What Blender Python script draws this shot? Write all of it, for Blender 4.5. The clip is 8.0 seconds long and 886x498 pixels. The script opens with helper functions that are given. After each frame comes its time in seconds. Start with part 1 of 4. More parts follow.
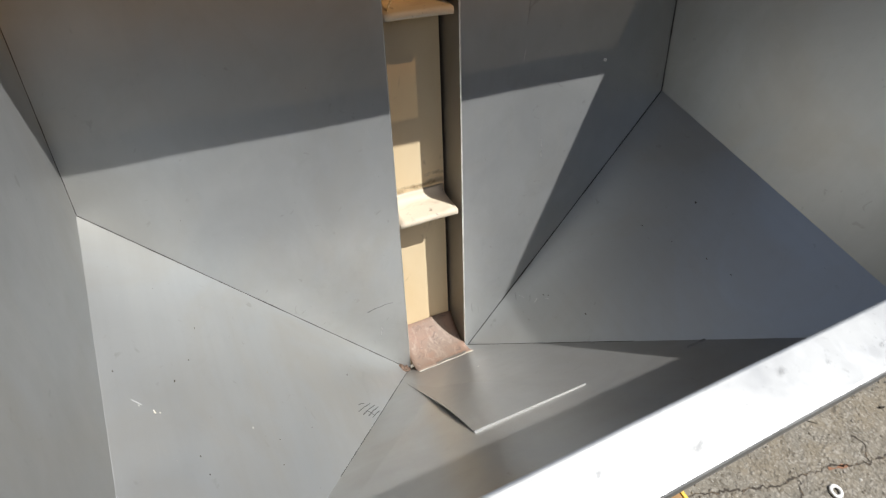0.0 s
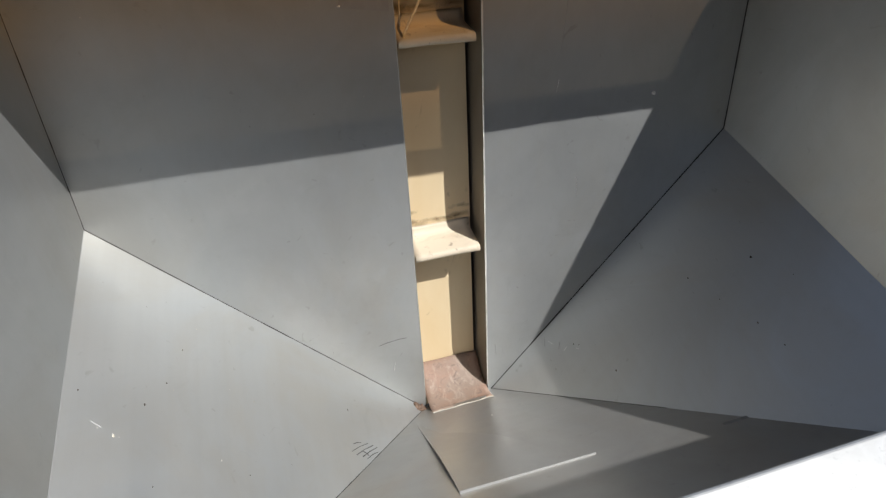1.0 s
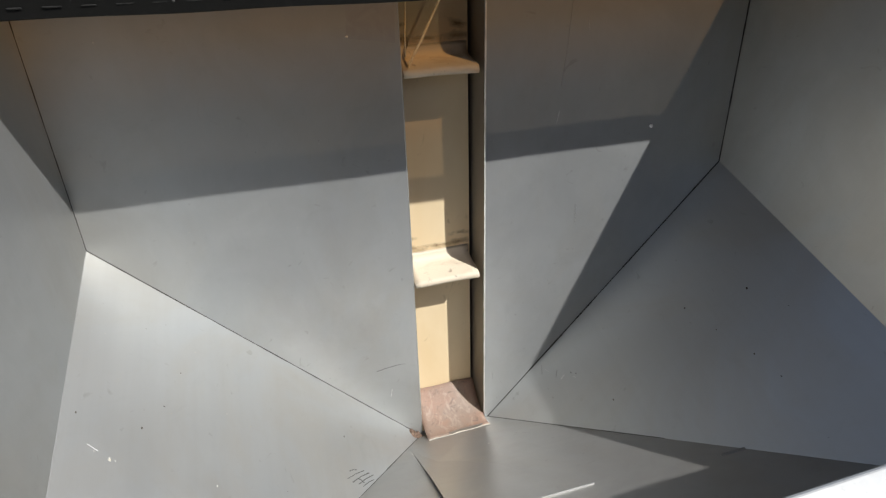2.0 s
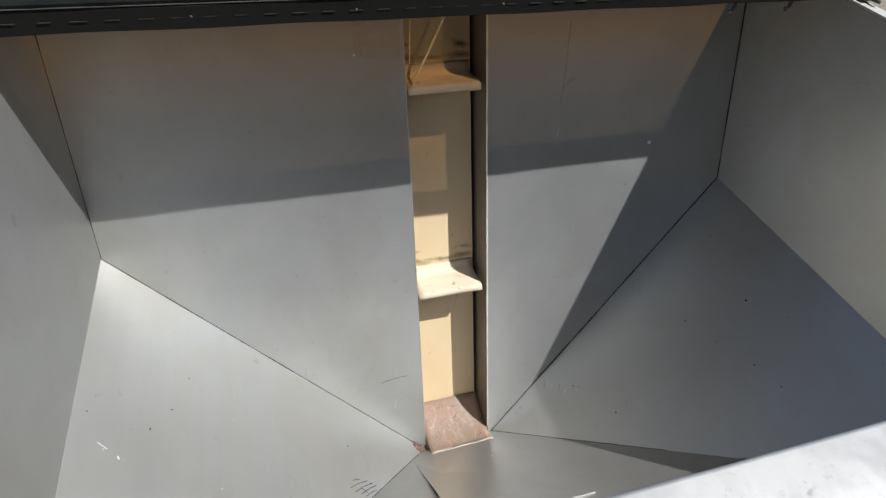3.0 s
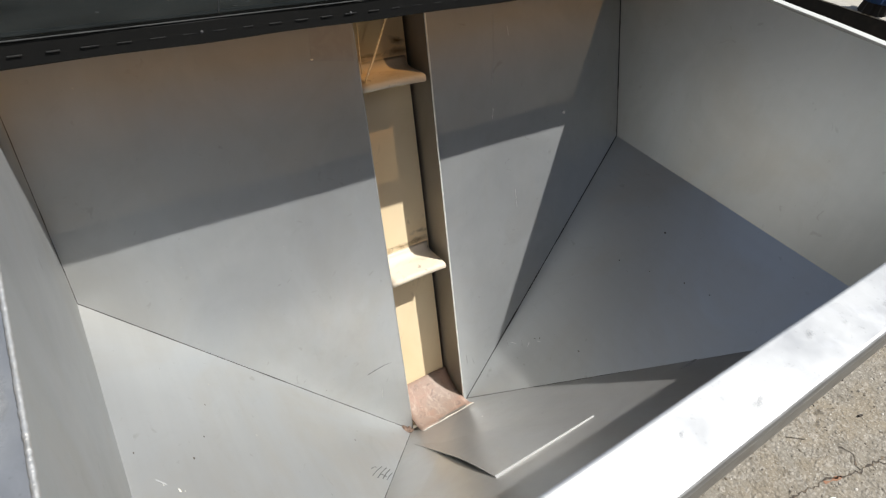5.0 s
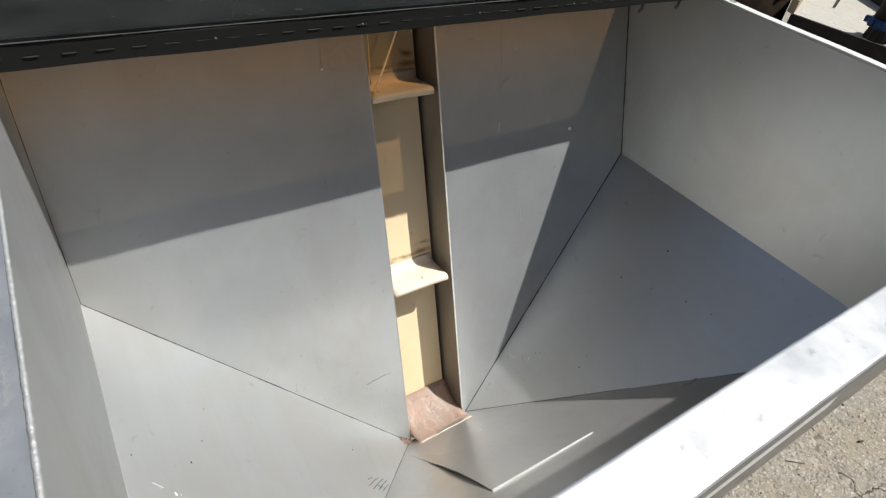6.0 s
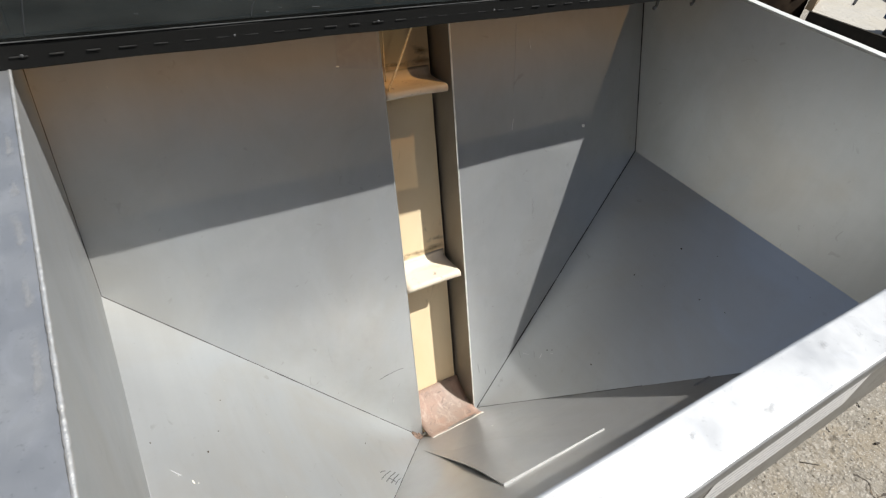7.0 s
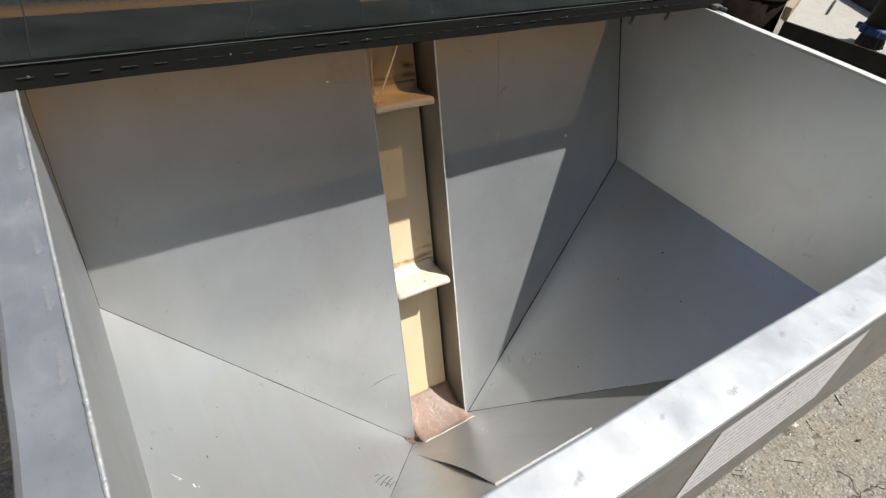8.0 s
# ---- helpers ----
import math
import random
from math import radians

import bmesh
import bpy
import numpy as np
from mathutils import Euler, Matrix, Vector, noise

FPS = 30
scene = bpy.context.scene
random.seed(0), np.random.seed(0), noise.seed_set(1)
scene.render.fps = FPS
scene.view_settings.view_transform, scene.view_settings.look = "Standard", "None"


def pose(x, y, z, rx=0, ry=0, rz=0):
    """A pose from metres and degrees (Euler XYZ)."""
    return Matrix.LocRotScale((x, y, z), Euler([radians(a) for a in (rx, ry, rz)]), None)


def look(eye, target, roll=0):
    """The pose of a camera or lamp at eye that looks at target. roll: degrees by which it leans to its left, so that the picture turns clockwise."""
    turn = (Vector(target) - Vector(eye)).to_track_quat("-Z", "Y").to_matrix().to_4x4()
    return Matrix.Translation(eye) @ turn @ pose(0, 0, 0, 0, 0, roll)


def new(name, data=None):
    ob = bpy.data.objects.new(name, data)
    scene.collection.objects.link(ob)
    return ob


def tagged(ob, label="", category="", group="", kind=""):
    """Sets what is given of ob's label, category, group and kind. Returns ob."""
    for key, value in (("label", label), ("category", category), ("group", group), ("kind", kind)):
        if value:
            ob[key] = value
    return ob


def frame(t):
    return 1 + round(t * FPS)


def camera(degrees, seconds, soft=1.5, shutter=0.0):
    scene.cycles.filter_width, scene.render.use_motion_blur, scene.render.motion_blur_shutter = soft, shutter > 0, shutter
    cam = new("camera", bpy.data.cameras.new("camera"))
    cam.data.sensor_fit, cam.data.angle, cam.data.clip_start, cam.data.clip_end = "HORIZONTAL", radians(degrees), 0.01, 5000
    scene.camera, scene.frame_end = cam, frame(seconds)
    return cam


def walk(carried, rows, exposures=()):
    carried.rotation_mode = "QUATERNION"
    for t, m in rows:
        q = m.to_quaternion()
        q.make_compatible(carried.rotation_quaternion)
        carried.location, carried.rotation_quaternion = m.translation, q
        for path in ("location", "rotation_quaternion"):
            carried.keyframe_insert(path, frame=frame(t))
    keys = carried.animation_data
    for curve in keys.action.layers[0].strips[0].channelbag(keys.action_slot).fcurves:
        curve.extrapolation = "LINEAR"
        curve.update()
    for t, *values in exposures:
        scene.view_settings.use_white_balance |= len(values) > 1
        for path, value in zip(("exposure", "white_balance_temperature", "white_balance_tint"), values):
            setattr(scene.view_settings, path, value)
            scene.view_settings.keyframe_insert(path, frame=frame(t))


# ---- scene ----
# The camera and its walk
ROWS = [
    (0, pose(-0.3814, -0.9338, 0.3061, 40.86, -7.15, -26.32)),
    (0.5, pose(-0.2630, -0.9269, 0.2836, 40.13, -5.19, -18.72)),
    (1, pose(-0.2106, -0.9283, 0.2908, 42.03, -3.09, -17.02)),
    (1.5, pose(-0.2100, -0.9267, 0.2970, 43.44, -3.95, -16.17)),
    (1.7, pose(-0.2157, -0.9251, 0.2963, 43.77, -4.32, -16.88)),
    (2.8, pose(-0.2349, -0.9603, 0.3000, 47.11, -4.07, -16.32)),
    (3, pose(-0.2275, -0.9700, 0.2940, 47.25, -3.79, -16.14)),
    (3.5, pose(-0.2497, -0.9755, 0.2780, 46.88, -5.54, -19.85)),
    (4, pose(-0.3077, -0.9727, 0.2818, 45.27, -5.34, -29.13)),
    (4.2, pose(-0.3574, -0.9701, 0.2876, 45.90, -4.53, -31.03)),
    (5.3, pose(-0.4804, -0.9435, 0.2976, 49.87, -5.76, -34.06)),
    (5.5, pose(-0.4837, -0.9439, 0.2966, 50.34, -5.76, -32.92)),
    (6, pose(-0.4738, -0.9502, 0.2964, 50.04, -6.72, -32.65)),
    (6.5, pose(-0.4756, -0.9483, 0.2924, 49.36, -6.57, -31.97)),
    (7, pose(-0.4804, -0.9577, 0.2971, 49.80, -6.21, -31.49)),
    (7.5, pose(-0.4794, -0.9615, 0.2932, 50.01, -5.46, -30.89)),
    (8, pose(-0.4992, -0.9821, 0.3151, 50.98, -6.17, -33.00)),
]
cam = camera(74.43, 8.0, soft=1.25, shutter=0.2)
walk(cam, ROWS, [(0.0, 0.32), (0.6, 0.29), (1.0, 0.20), (1.5, 0.25), (3.0, 0.28), (4.2, 0.34), (5.3, 0.57), (7.0, 0.62), (8.0, 0.58)])

# World, sun and exposure
SUN = Vector((0.512, -0.321, 1.0)).normalized()
world = bpy.data.worlds.new("world")
scene.world = world
world.use_nodes = True
wn, wl = world.node_tree.nodes, world.node_tree.links
wn.clear()
sky = wn.new("ShaderNodeTexSky")
sky.sky_type = "NISHITA"
sky.sun_disc = False
sky.sun_elevation = math.asin(SUN.z)
sky.sun_rotation = math.atan2(SUN.x, SUN.y)
sky.air_density, sky.dust_density, sky.ozone_density = 1.0, 1.5, 1.0
wbg = wn.new("ShaderNodeBackground")
wbg.inputs["Strength"].default_value = 0.078
wout = wn.new("ShaderNodeOutputWorld")
haze = wn.new("ShaderNodeHueSaturation")
haze.inputs["Saturation"].default_value = 0.78
wl.new(sky.outputs[0], haze.inputs["Color"])
wl.new(haze.outputs[0], wbg.inputs[0])
wl.new(wbg.outputs[0], wout.inputs[0])
sun_data = bpy.data.lights.new("sun", "SUN")
sun_data.energy, sun_data.angle, sun_data.color = 4.4, radians(0.6), (1.0, 0.985, 0.965)
sun = new("sun", sun_data)
sun.matrix_world = look(SUN * 10, (0, 0, 0))


# Materials
class Mat:
    """A small builder of one Principled material."""

    def __init__(self, name, colour, rough=0.5, metal=0.0, spec=0.5):
        self.m = bpy.data.materials.new(name)
        self.m.use_nodes = True
        self.n, self.l = self.m.node_tree.nodes, self.m.node_tree.links
        self.b = self.n["Principled BSDF"]
        self.b.inputs["Base Color"].default_value = (*colour, 1)
        self.b.inputs["Roughness"].default_value = rough
        self.b.inputs["Metallic"].default_value = metal
        self.b.inputs["Specular IOR Level"].default_value = spec
        self.c = None
        self.h = None
        self.co = self.n.new("ShaderNodeTexCoord").outputs["Object"]
        self.base = colour

    def noise(self, scale, detail=4.0, stretch=(1, 1, 1), rough=0.55, turn=(0, 0, 0), distort=0.0):
        mp = self.n.new("ShaderNodeMapping")
        mp.inputs["Scale"].default_value = stretch
        mp.inputs["Rotation"].default_value = [radians(a) for a in turn]
        self.l.new(self.co, mp.inputs[0])
        t = self.n.new("ShaderNodeTexNoise")
        t.inputs["Scale"].default_value, t.inputs["Detail"].default_value = scale, detail
        t.inputs["Roughness"].default_value, t.inputs["Distortion"].default_value = rough, distort
        self.l.new(mp.outputs[0], t.inputs["Vector"])
        return t.outputs["Fac"]

    def cells(self, scale, feature="F1", stretch=(1, 1, 1)):
        mp = self.n.new("ShaderNodeMapping")
        mp.inputs["Scale"].default_value = stretch
        self.l.new(self.co, mp.inputs[0])
        t = self.n.new("ShaderNodeTexVoronoi")
        t.feature = feature
        t.inputs["Scale"].default_value = scale
        self.l.new(mp.outputs[0], t.inputs["Vector"])
        return t

    def ramp(self, fac, lo, hi, a=0.0, b=1.0):
        r = self.n.new("ShaderNodeMapRange")
        r.inputs["From Min"].default_value, r.inputs["From Max"].default_value = lo, hi
        r.inputs["To Min"].default_value, r.inputs["To Max"].default_value = a, b
        self.l.new(fac, r.inputs["Value"])
        return r.outputs[0]

    def tint(self, fac, colour, blend="MIX"):
        """Lay a colour over what there is, where fac is high."""
        x = self.n.new("ShaderNodeMix")
        x.data_type, x.blend_type = "RGBA", blend
        self.l.new(fac, x.inputs["Factor"])
        if self.c is None:
            x.inputs["A"].default_value = (*self.base, 1)
        else:
            self.l.new(self.c, x.inputs["A"])
        x.inputs["B"].default_value = (*colour, 1)
        self.c = x.outputs["Result"]
        self.l.new(self.c, self.b.inputs["Base Color"])
        return self

    def gloss(self, fac):
        self.l.new(fac, self.b.inputs["Roughness"])
        return self

    def bump(self, fac, strength, distance=0.01):
        k = self.n.new("ShaderNodeBump")
        k.inputs["Strength"].default_value, k.inputs["Distance"].default_value = strength, distance
        self.l.new(fac, k.inputs["Height"])
        if self.h is not None:
            self.l.new(self.h, k.inputs["Normal"])
        self.h = k.outputs[0]
        self.l.new(self.h, self.b.inputs["Normal"])
        return self


def make_steel(name, stretch, turn=(0, 0, 0), base=(0.507, 0.519, 0.514), rough=0.43, polish=0.27, share=0.17, along=(0, 0, 1)):
    k = Mat(name, base, rough, 0.66)
    k.b.inputs["Specular Tint"].default_value = (0.6, 0.6, 0.6, 1)
    big = k.noise(2.2, 5, distort=0.6)
    mid = k.noise(9, 6, rough=0.6)
    grain = k.noise(60, 4, stretch, turn=turn)
    fine = k.noise(260, 3, stretch, turn=turn)
    k.tint(k.ramp(big, 0.35, 0.70, 0.0, 0.22), (base[0] * 0.86, base[1] * 0.86, base[2] * 0.85))
    k.tint(k.ramp(mid, 0.55, 0.78, 0.0, 0.28), (base[0] * 1.10, base[1] * 1.10, base[2] * 1.09))
    k.tint(k.ramp(grain, 0.45, 0.75, 0.0, 0.13), (base[0] * 0.82, base[1] * 0.82, base[2] * 0.80))
    k.tint(k.ramp(k.noise(38, 2, distort=1.0), 0.70, 0.76, 0.0, 0.35), (0.30, 0.29, 0.27))
    k.tint(k.ramp(k.noise(3.4, 6, (1, 1, 0.7), rough=0.62, distort=1.0), 0.46, 0.66, 0.0, 0.60), (base[0] * 0.94, base[1] * 0.885, base[2] * 0.81))
    k.tint(k.ramp(k.noise(4.6, 6, (1, 1, 0.5), rough=0.6, distort=0.7), 0.52, 0.70, 0.0, 0.40), (base[0] * 0.93, base[1] * 0.98, base[2] * 1.04))
    k.tint(k.ramp(k.noise(26, 5, (stretch[0], stretch[1], min(1.0, stretch[2] * 3)), rough=0.6, turn=turn), 0.52, 0.72, 0.0, 0.20), (base[0] * 1.10, base[1] * 1.09, base[2] * 1.06))
    smear = k.noise(14, 7, (1.0, 1.0, 1.0), rough=0.62, distort=1.4)
    k.tint(k.ramp(smear, 0.58, 0.80, 0.0, 0.22), (base[0] * 0.72, base[1] * 0.71, base[2] * 0.68))
    k.tint(k.ramp(k.noise(420, 2), 0.72, 0.80, 0.0, 0.35), (base[0] * 0.6, base[1] * 0.6, base[2] * 0.58))
    k.gloss(k.ramp(k.noise(5, 6, distort=0.8), 0.3, 0.7, rough - 0.03, rough + 0.05))
    k.bump(fine, 0.05, 0.002)
    k.bump(k.noise(3.0, 2), 0.15, 0.02)
    # The polish left by the rolling: a second, tighter gloss, drawn out across the grain
    sheen = k.n.new("ShaderNodeBsdfAnisotropic")
    sheen.distribution = "GGX"
    k.l.new(k.c, sheen.inputs["Color"])
    sheen.inputs["Roughness"].default_value = polish
    sheen.inputs["Anisotropy"].default_value = 0.5
    groove = k.n.new("ShaderNodeCombineXYZ")
    for i in range(3):
        groove.inputs[i].default_value = along[i]
    k.l.new(groove.outputs[0], sheen.inputs["Tangent"])
    both = k.n.new("ShaderNodeMixShader")
    k.l.new(k.ramp(k.noise(6, 5, distort=0.7), 0.3, 0.7, share - 0.05, share + 0.05), both.inputs[0])
    k.l.new(k.b.outputs[0], both.inputs[1])
    k.l.new(sheen.outputs[0], both.inputs[2])
    k.l.new(both.outputs[0], k.n["Material Output"].inputs["Surface"])
    return k.m


STEEL_UP = make_steel("brushed_steel", (1.0, 1.0, 0.04))
STEEL_FLAT = make_steel("brushed_steel_slope", (1.0, 0.05, 1.0), polish=0.34, share=0.15, along=(0, 1, 0))
# Base darkened and warmed: the front panels' dim brownish reflection in their colour
STEEL_CROSS = make_steel("brushed_steel_cross", (0.05, 1.0, 1.0), base=(0.455, 0.45, 0.435), rough=0.38, along=(1, 0, 0))

k = Mat("channel_steel", (0.30, 0.27, 0.23), 0.45, 0.6)
k.tint(k.ramp(k.noise(8, 5, (1, 1, 0.3)), 0.4, 0.7, 0, 0.6), (0.20, 0.17, 0.13))
k.bump(k.noise(140, 3), 0.08, 0.002)
CHANNEL = k.m

k = Mat("galvanised_rim", (0.46, 0.465, 0.458), 0.48, 0.85)
k.b.inputs["Specular Tint"].default_value = (0.6, 0.6, 0.6, 1)
k.tint(k.ramp(k.noise(13, 7, rough=0.65, distort=1.6), 0.45, 0.70, 0, 0.28), (0.37, 0.378, 0.375))
k.tint(k.ramp(k.noise(60, 5, (1, 0.5, 1), rough=0.6, distort=0.8), 0.52, 0.70, 0, 0.35), (0.56, 0.57, 0.58))
k.tint(k.ramp(k.noise(110, 4, rough=0.7), 0.62, 0.74, 0, 0.6), (0.27, 0.27, 0.265))
k.tint(k.ramp(k.cells(150).outputs["Distance"], 0.0, 0.16, 0.35, 0.0), (0.24, 0.24, 0.235))
k.gloss(k.ramp(k.noise(20, 6, rough=0.6), 0.3, 0.7, 0.38, 0.54))
k.bump(k.noise(45, 5), 0.08, 0.002)
RIM = k.m

# Paler, less metallic copy of the rim; its sun glare is in the colour
k = Mat("glare_rim", (0.54, 0.54, 0.495), 0.5, 0.3)
k.tint(k.ramp(k.noise(30, 5), 0.5, 0.72, 0, 0.4), (0.45, 0.455, 0.425))
k.bump(k.noise(45, 5), 0.1, 0.003)
GLARE_RIM = k.m

k = Mat("weld_metal", (0.55, 0.545, 0.52), 0.5, 0.7)
k.tint(k.ramp(k.noise(90, 3), 0.45, 0.7, 0, 0.6), (0.42, 0.40, 0.35))
k.bump(k.noise(220, 3), 0.4, 0.003)
WELD = k.m

k = Mat("seam_dirt", (0.035, 0.033, 0.03), 0.8)
k.tint(k.ramp(k.noise(60, 4), 0.45, 0.65), (0.11, 0.105, 0.095))
SEAM = k.m

# Near-white metal: the glint of the rounded cut edge put into the colour
k = Mat("edge_glint", (0.88, 0.86, 0.82), 0.35, 0.6)
k.tint(k.ramp(k.noise(40, 4), 0.5, 0.7, 0, 0.5), (0.5, 0.48, 0.44))
EDGE_GLINT = k.m

k = Mat("tan_belt", (0.74, 0.60, 0.39), 0.55)
k.tint(k.ramp(k.noise(6, 6, (1, 1, 0.35), distort=0.5), 0.42, 0.68, 0, 0.45), (0.64, 0.465, 0.245))
k.tint(k.ramp(k.noise(22, 6, (1, 1, 0.4), distort=1.5), 0.62, 0.74, 0, 0.55), (0.30, 0.21, 0.12))
k.tint(k.ramp(k.noise(90, 3), 0.66, 0.74, 0, 0.3), (0.72, 0.60, 0.42))
k.bump(k.noise(320, 2), 0.12, 0.001)
BELT = k.m

k = Mat("cleat_rubber", (0.66, 0.57, 0.44), 0.6)
k.tint(k.ramp(k.noise(30, 6, (0.3, 1, 1), distort=1.0), 0.48, 0.66, 0, 0.45), (0.48, 0.38, 0.27))
k.tint(k.ramp(k.noise(75, 5, distort=1.0), 0.62, 0.70, 0, 0.6), (0.20, 0.15, 0.11))
k.bump(k.noise(200, 3), 0.2, 0.002)
CLEAT = k.m


k = Mat("skirt_rubber", (0.30, 0.195, 0.145), 0.65)
k.tint(k.ramp(k.noise(16, 6, distort=0.5), 0.40, 0.60, 0, 0.75), (0.26, 0.205, 0.165))
k.tint(k.ramp(k.noise(42, 7, (1, 0.6, 0.6), rough=0.68, distort=1.2), 0.52, 0.68, 0, 0.5), (0.45, 0.37, 0.31))
k.tint(k.ramp(k.noise(60, 6, rough=0.65, distort=0.8), 0.56, 0.70, 0, 0.65), (0.13, 0.10, 0.085))
k.bump(k.noise(90, 5), 0.25, 0.003)
SKIRT = k.m


k = Mat("smoked_lid_under", (0.03, 0.03, 0.03), 0.4)
clear = k.n.new("ShaderNodeBsdfTransparent")
clear.inputs[0].default_value = (0.60, 0.52, 0.40, 1)
k.l.new(clear.outputs[0], k.n["Material Output"].inputs["Surface"])
SMOKED_UNDER = k.m
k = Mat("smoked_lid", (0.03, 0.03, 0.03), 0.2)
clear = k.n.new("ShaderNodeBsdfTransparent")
# Sunlight fade on the back panel is put into the sheet's tint, along y
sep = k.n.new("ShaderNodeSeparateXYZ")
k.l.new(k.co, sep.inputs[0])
light_fade = k.n.new("ShaderNodeMix")
light_fade.data_type = "RGBA"
k.l.new(k.ramp(sep.outputs["Y"], -0.055, 0.045), light_fade.inputs["Factor"])
light_fade.inputs["A"].default_value = (0.185, 0.170, 0.148, 1)
light_fade.inputs["B"].default_value = (0.47, 0.290, 0.130, 1)
# Sheet darkened further back, so bright ground behind does not show through
rear_dark = k.n.new("ShaderNodeMix")
rear_dark.data_type = "RGBA"
k.l.new(k.ramp(sep.outputs["Y"], 0.035, 0.07), rear_dark.inputs["Factor"])
k.l.new(light_fade.outputs["Result"], rear_dark.inputs["A"])
rear_dark.inputs["B"].default_value = (0.055, 0.060, 0.052, 1)
k.l.new(rear_dark.outputs["Result"], clear.inputs[0])
shine = k.n.new("ShaderNodeBsdfGlossy")
shine.inputs["Color"].default_value = (0.30, 0.33, 0.27, 1)
k.l.new(k.ramp(k.noise(9, 6, distort=0.8), 0.3, 0.7, 0.12, 0.30), shine.inputs["Roughness"])
dust = k.n.new("ShaderNodeBsdfDiffuse")
dust.inputs[0].default_value = (0.19, 0.205, 0.19, 1)
m1 = k.n.new("ShaderNodeMixShader")
k.l.new(k.ramp(k.noise(7, 7, rough=0.6, distort=1.2), 0.30, 0.75, 0.03, 0.09), m1.inputs[0])
k.l.new(clear.outputs[0], m1.inputs[1])
k.l.new(dust.outputs[0], m1.inputs[2])
fres = k.n.new("ShaderNodeFresnel")
fres.inputs["IOR"].default_value = 1.15
m2 = k.n.new("ShaderNodeMixShader")
k.l.new(fres.outputs[0], m2.inputs[0])
k.l.new(m1.outputs[0], m2.inputs[1])
k.l.new(shine.outputs[0], m2.inputs[2])
k.l.new(m2.outputs[0], k.n["Material Output"].inputs["Surface"])
SMOKED = k.m

k = Mat("black_hinge", (0.013, 0.013, 0.012), 0.65, 0.0, 0.15)
k.tint(k.ramp(k.noise(80, 4), 0.60, 0.74, 0, 0.5), (0.022, 0.021, 0.02))
HINGE = k.m

k = Mat("knuckle_gloss", (0.032, 0.032, 0.030), 0.8, 0.0, 0.12)
k.tint(k.ramp(k.noise(150, 4), 0.45, 0.6), (0.02, 0.02, 0.02))
KNUCKLE_GLOSS = k.m

k = Mat("bolt_zinc", (0.10, 0.10, 0.098), 0.75, 0.0, 0.2)
k.tint(k.ramp(k.noise(300, 3), 0.5, 0.7, 0, 0.5), (0.05, 0.05, 0.048))
ZINC = k.m
k = Mat("worn_edge", (0.065, 0.067, 0.065), 0.7, 0.0, 0.2)
k.tint(k.ramp(k.noise(120, 4), 0.45, 0.65, 0, 0.7), (0.035, 0.036, 0.035))
WORN = k.m

k = Mat("white_sticker", (0.80, 0.80, 0.78), 0.45)
k.tint(k.ramp(k.noise(20, 6, distort=1.0), 0.50, 0.75, 0, 0.4), (0.60, 0.59, 0.55))
k.bump(k.noise(60, 4), 0.06, 0.002)
PAPER = k.m

k = Mat("faded_print", (0.50, 0.50, 0.51), 0.6)
k.tint(k.ramp(k.noise(120, 4), 0.50, 0.70), (0.64, 0.64, 0.64))
PRINT = k.m
k = Mat("dark_print", (0.05, 0.05, 0.05), 0.6)
k.tint(k.ramp(k.noise(120, 4), 0.5, 0.7), (0.16, 0.16, 0.16))
PRINT_DARK = k.m

k = Mat("outer_steel", (0.30, 0.295, 0.275), 0.5, 0.45)
k.tint(k.ramp(k.noise(7, 6, distort=0.8), 0.40, 0.70, 0, 0.6), (0.24, 0.225, 0.20))
k.tint(k.ramp(k.noise(18, 7, rough=0.65, distort=1.4), 0.50, 0.68, 0, 0.6), (0.17, 0.155, 0.135))
k.tint(k.ramp(k.noise(60, 5), 0.60, 0.74, 0, 0.5), (0.36, 0.345, 0.31))
k.bump(k.noise(80, 4), 0.1, 0.002)
OUTER = k.m

k = Mat("old_concrete", (0.232, 0.208, 0.165), 0.9, 0.0, 0.25)
k.tint(k.ramp(k.noise(1.6, 6, distort=0.6), 0.35, 0.68, 0, 0.7), (0.195, 0.184, 0.158))
k.tint(k.ramp(k.noise(14, 7, distort=1.0), 0.48, 0.68, 0, 0.6), (0.165, 0.148, 0.120))
v = k.cells(46, stretch=(1.0, 1.5, 1.0))
shade = k.n.new("ShaderNodeSeparateColor")
k.l.new(v.outputs["Color"], shade.inputs[0])
core = k.n.new("ShaderNodeMath")
core.operation = "MULTIPLY"
k.l.new(k.ramp(v.outputs["Distance"], 0.25, 0.55, 1.0, 0.0), core.inputs[0])
k.l.new(k.ramp(shade.outputs[0], 0.45, 0.75), core.inputs[1])
k.tint(k.ramp(core.outputs[0], 0.0, 1.0, 0.0, 0.75), (0.38, 0.35, 0.295))
dim = k.n.new("ShaderNodeMath")
dim.operation = "MULTIPLY"
k.l.new(k.ramp(v.outputs["Distance"], 0.20, 0.50, 1.0, 0.0), dim.inputs[0])
k.l.new(k.ramp(shade.outputs[1], 0.60, 0.85), dim.inputs[1])
k.tint(k.ramp(dim.outputs[0], 0.0, 1.0, 0.0, 0.7), (0.12, 0.104, 0.082))
k.tint(k.ramp(k.noise(85, 4), 0.60, 0.70, 0, 0.5), (0.125, 0.11, 0.088))
k.tint(k.ramp(k.noise(42, 4), 0.66, 0.74, 0, 0.6), (0.48, 0.46, 0.41))
k.tint(k.ramp(k.noise(230, 3, rough=0.7), 0.60, 0.70, 0, 0.3), (0.11, 0.098, 0.08))
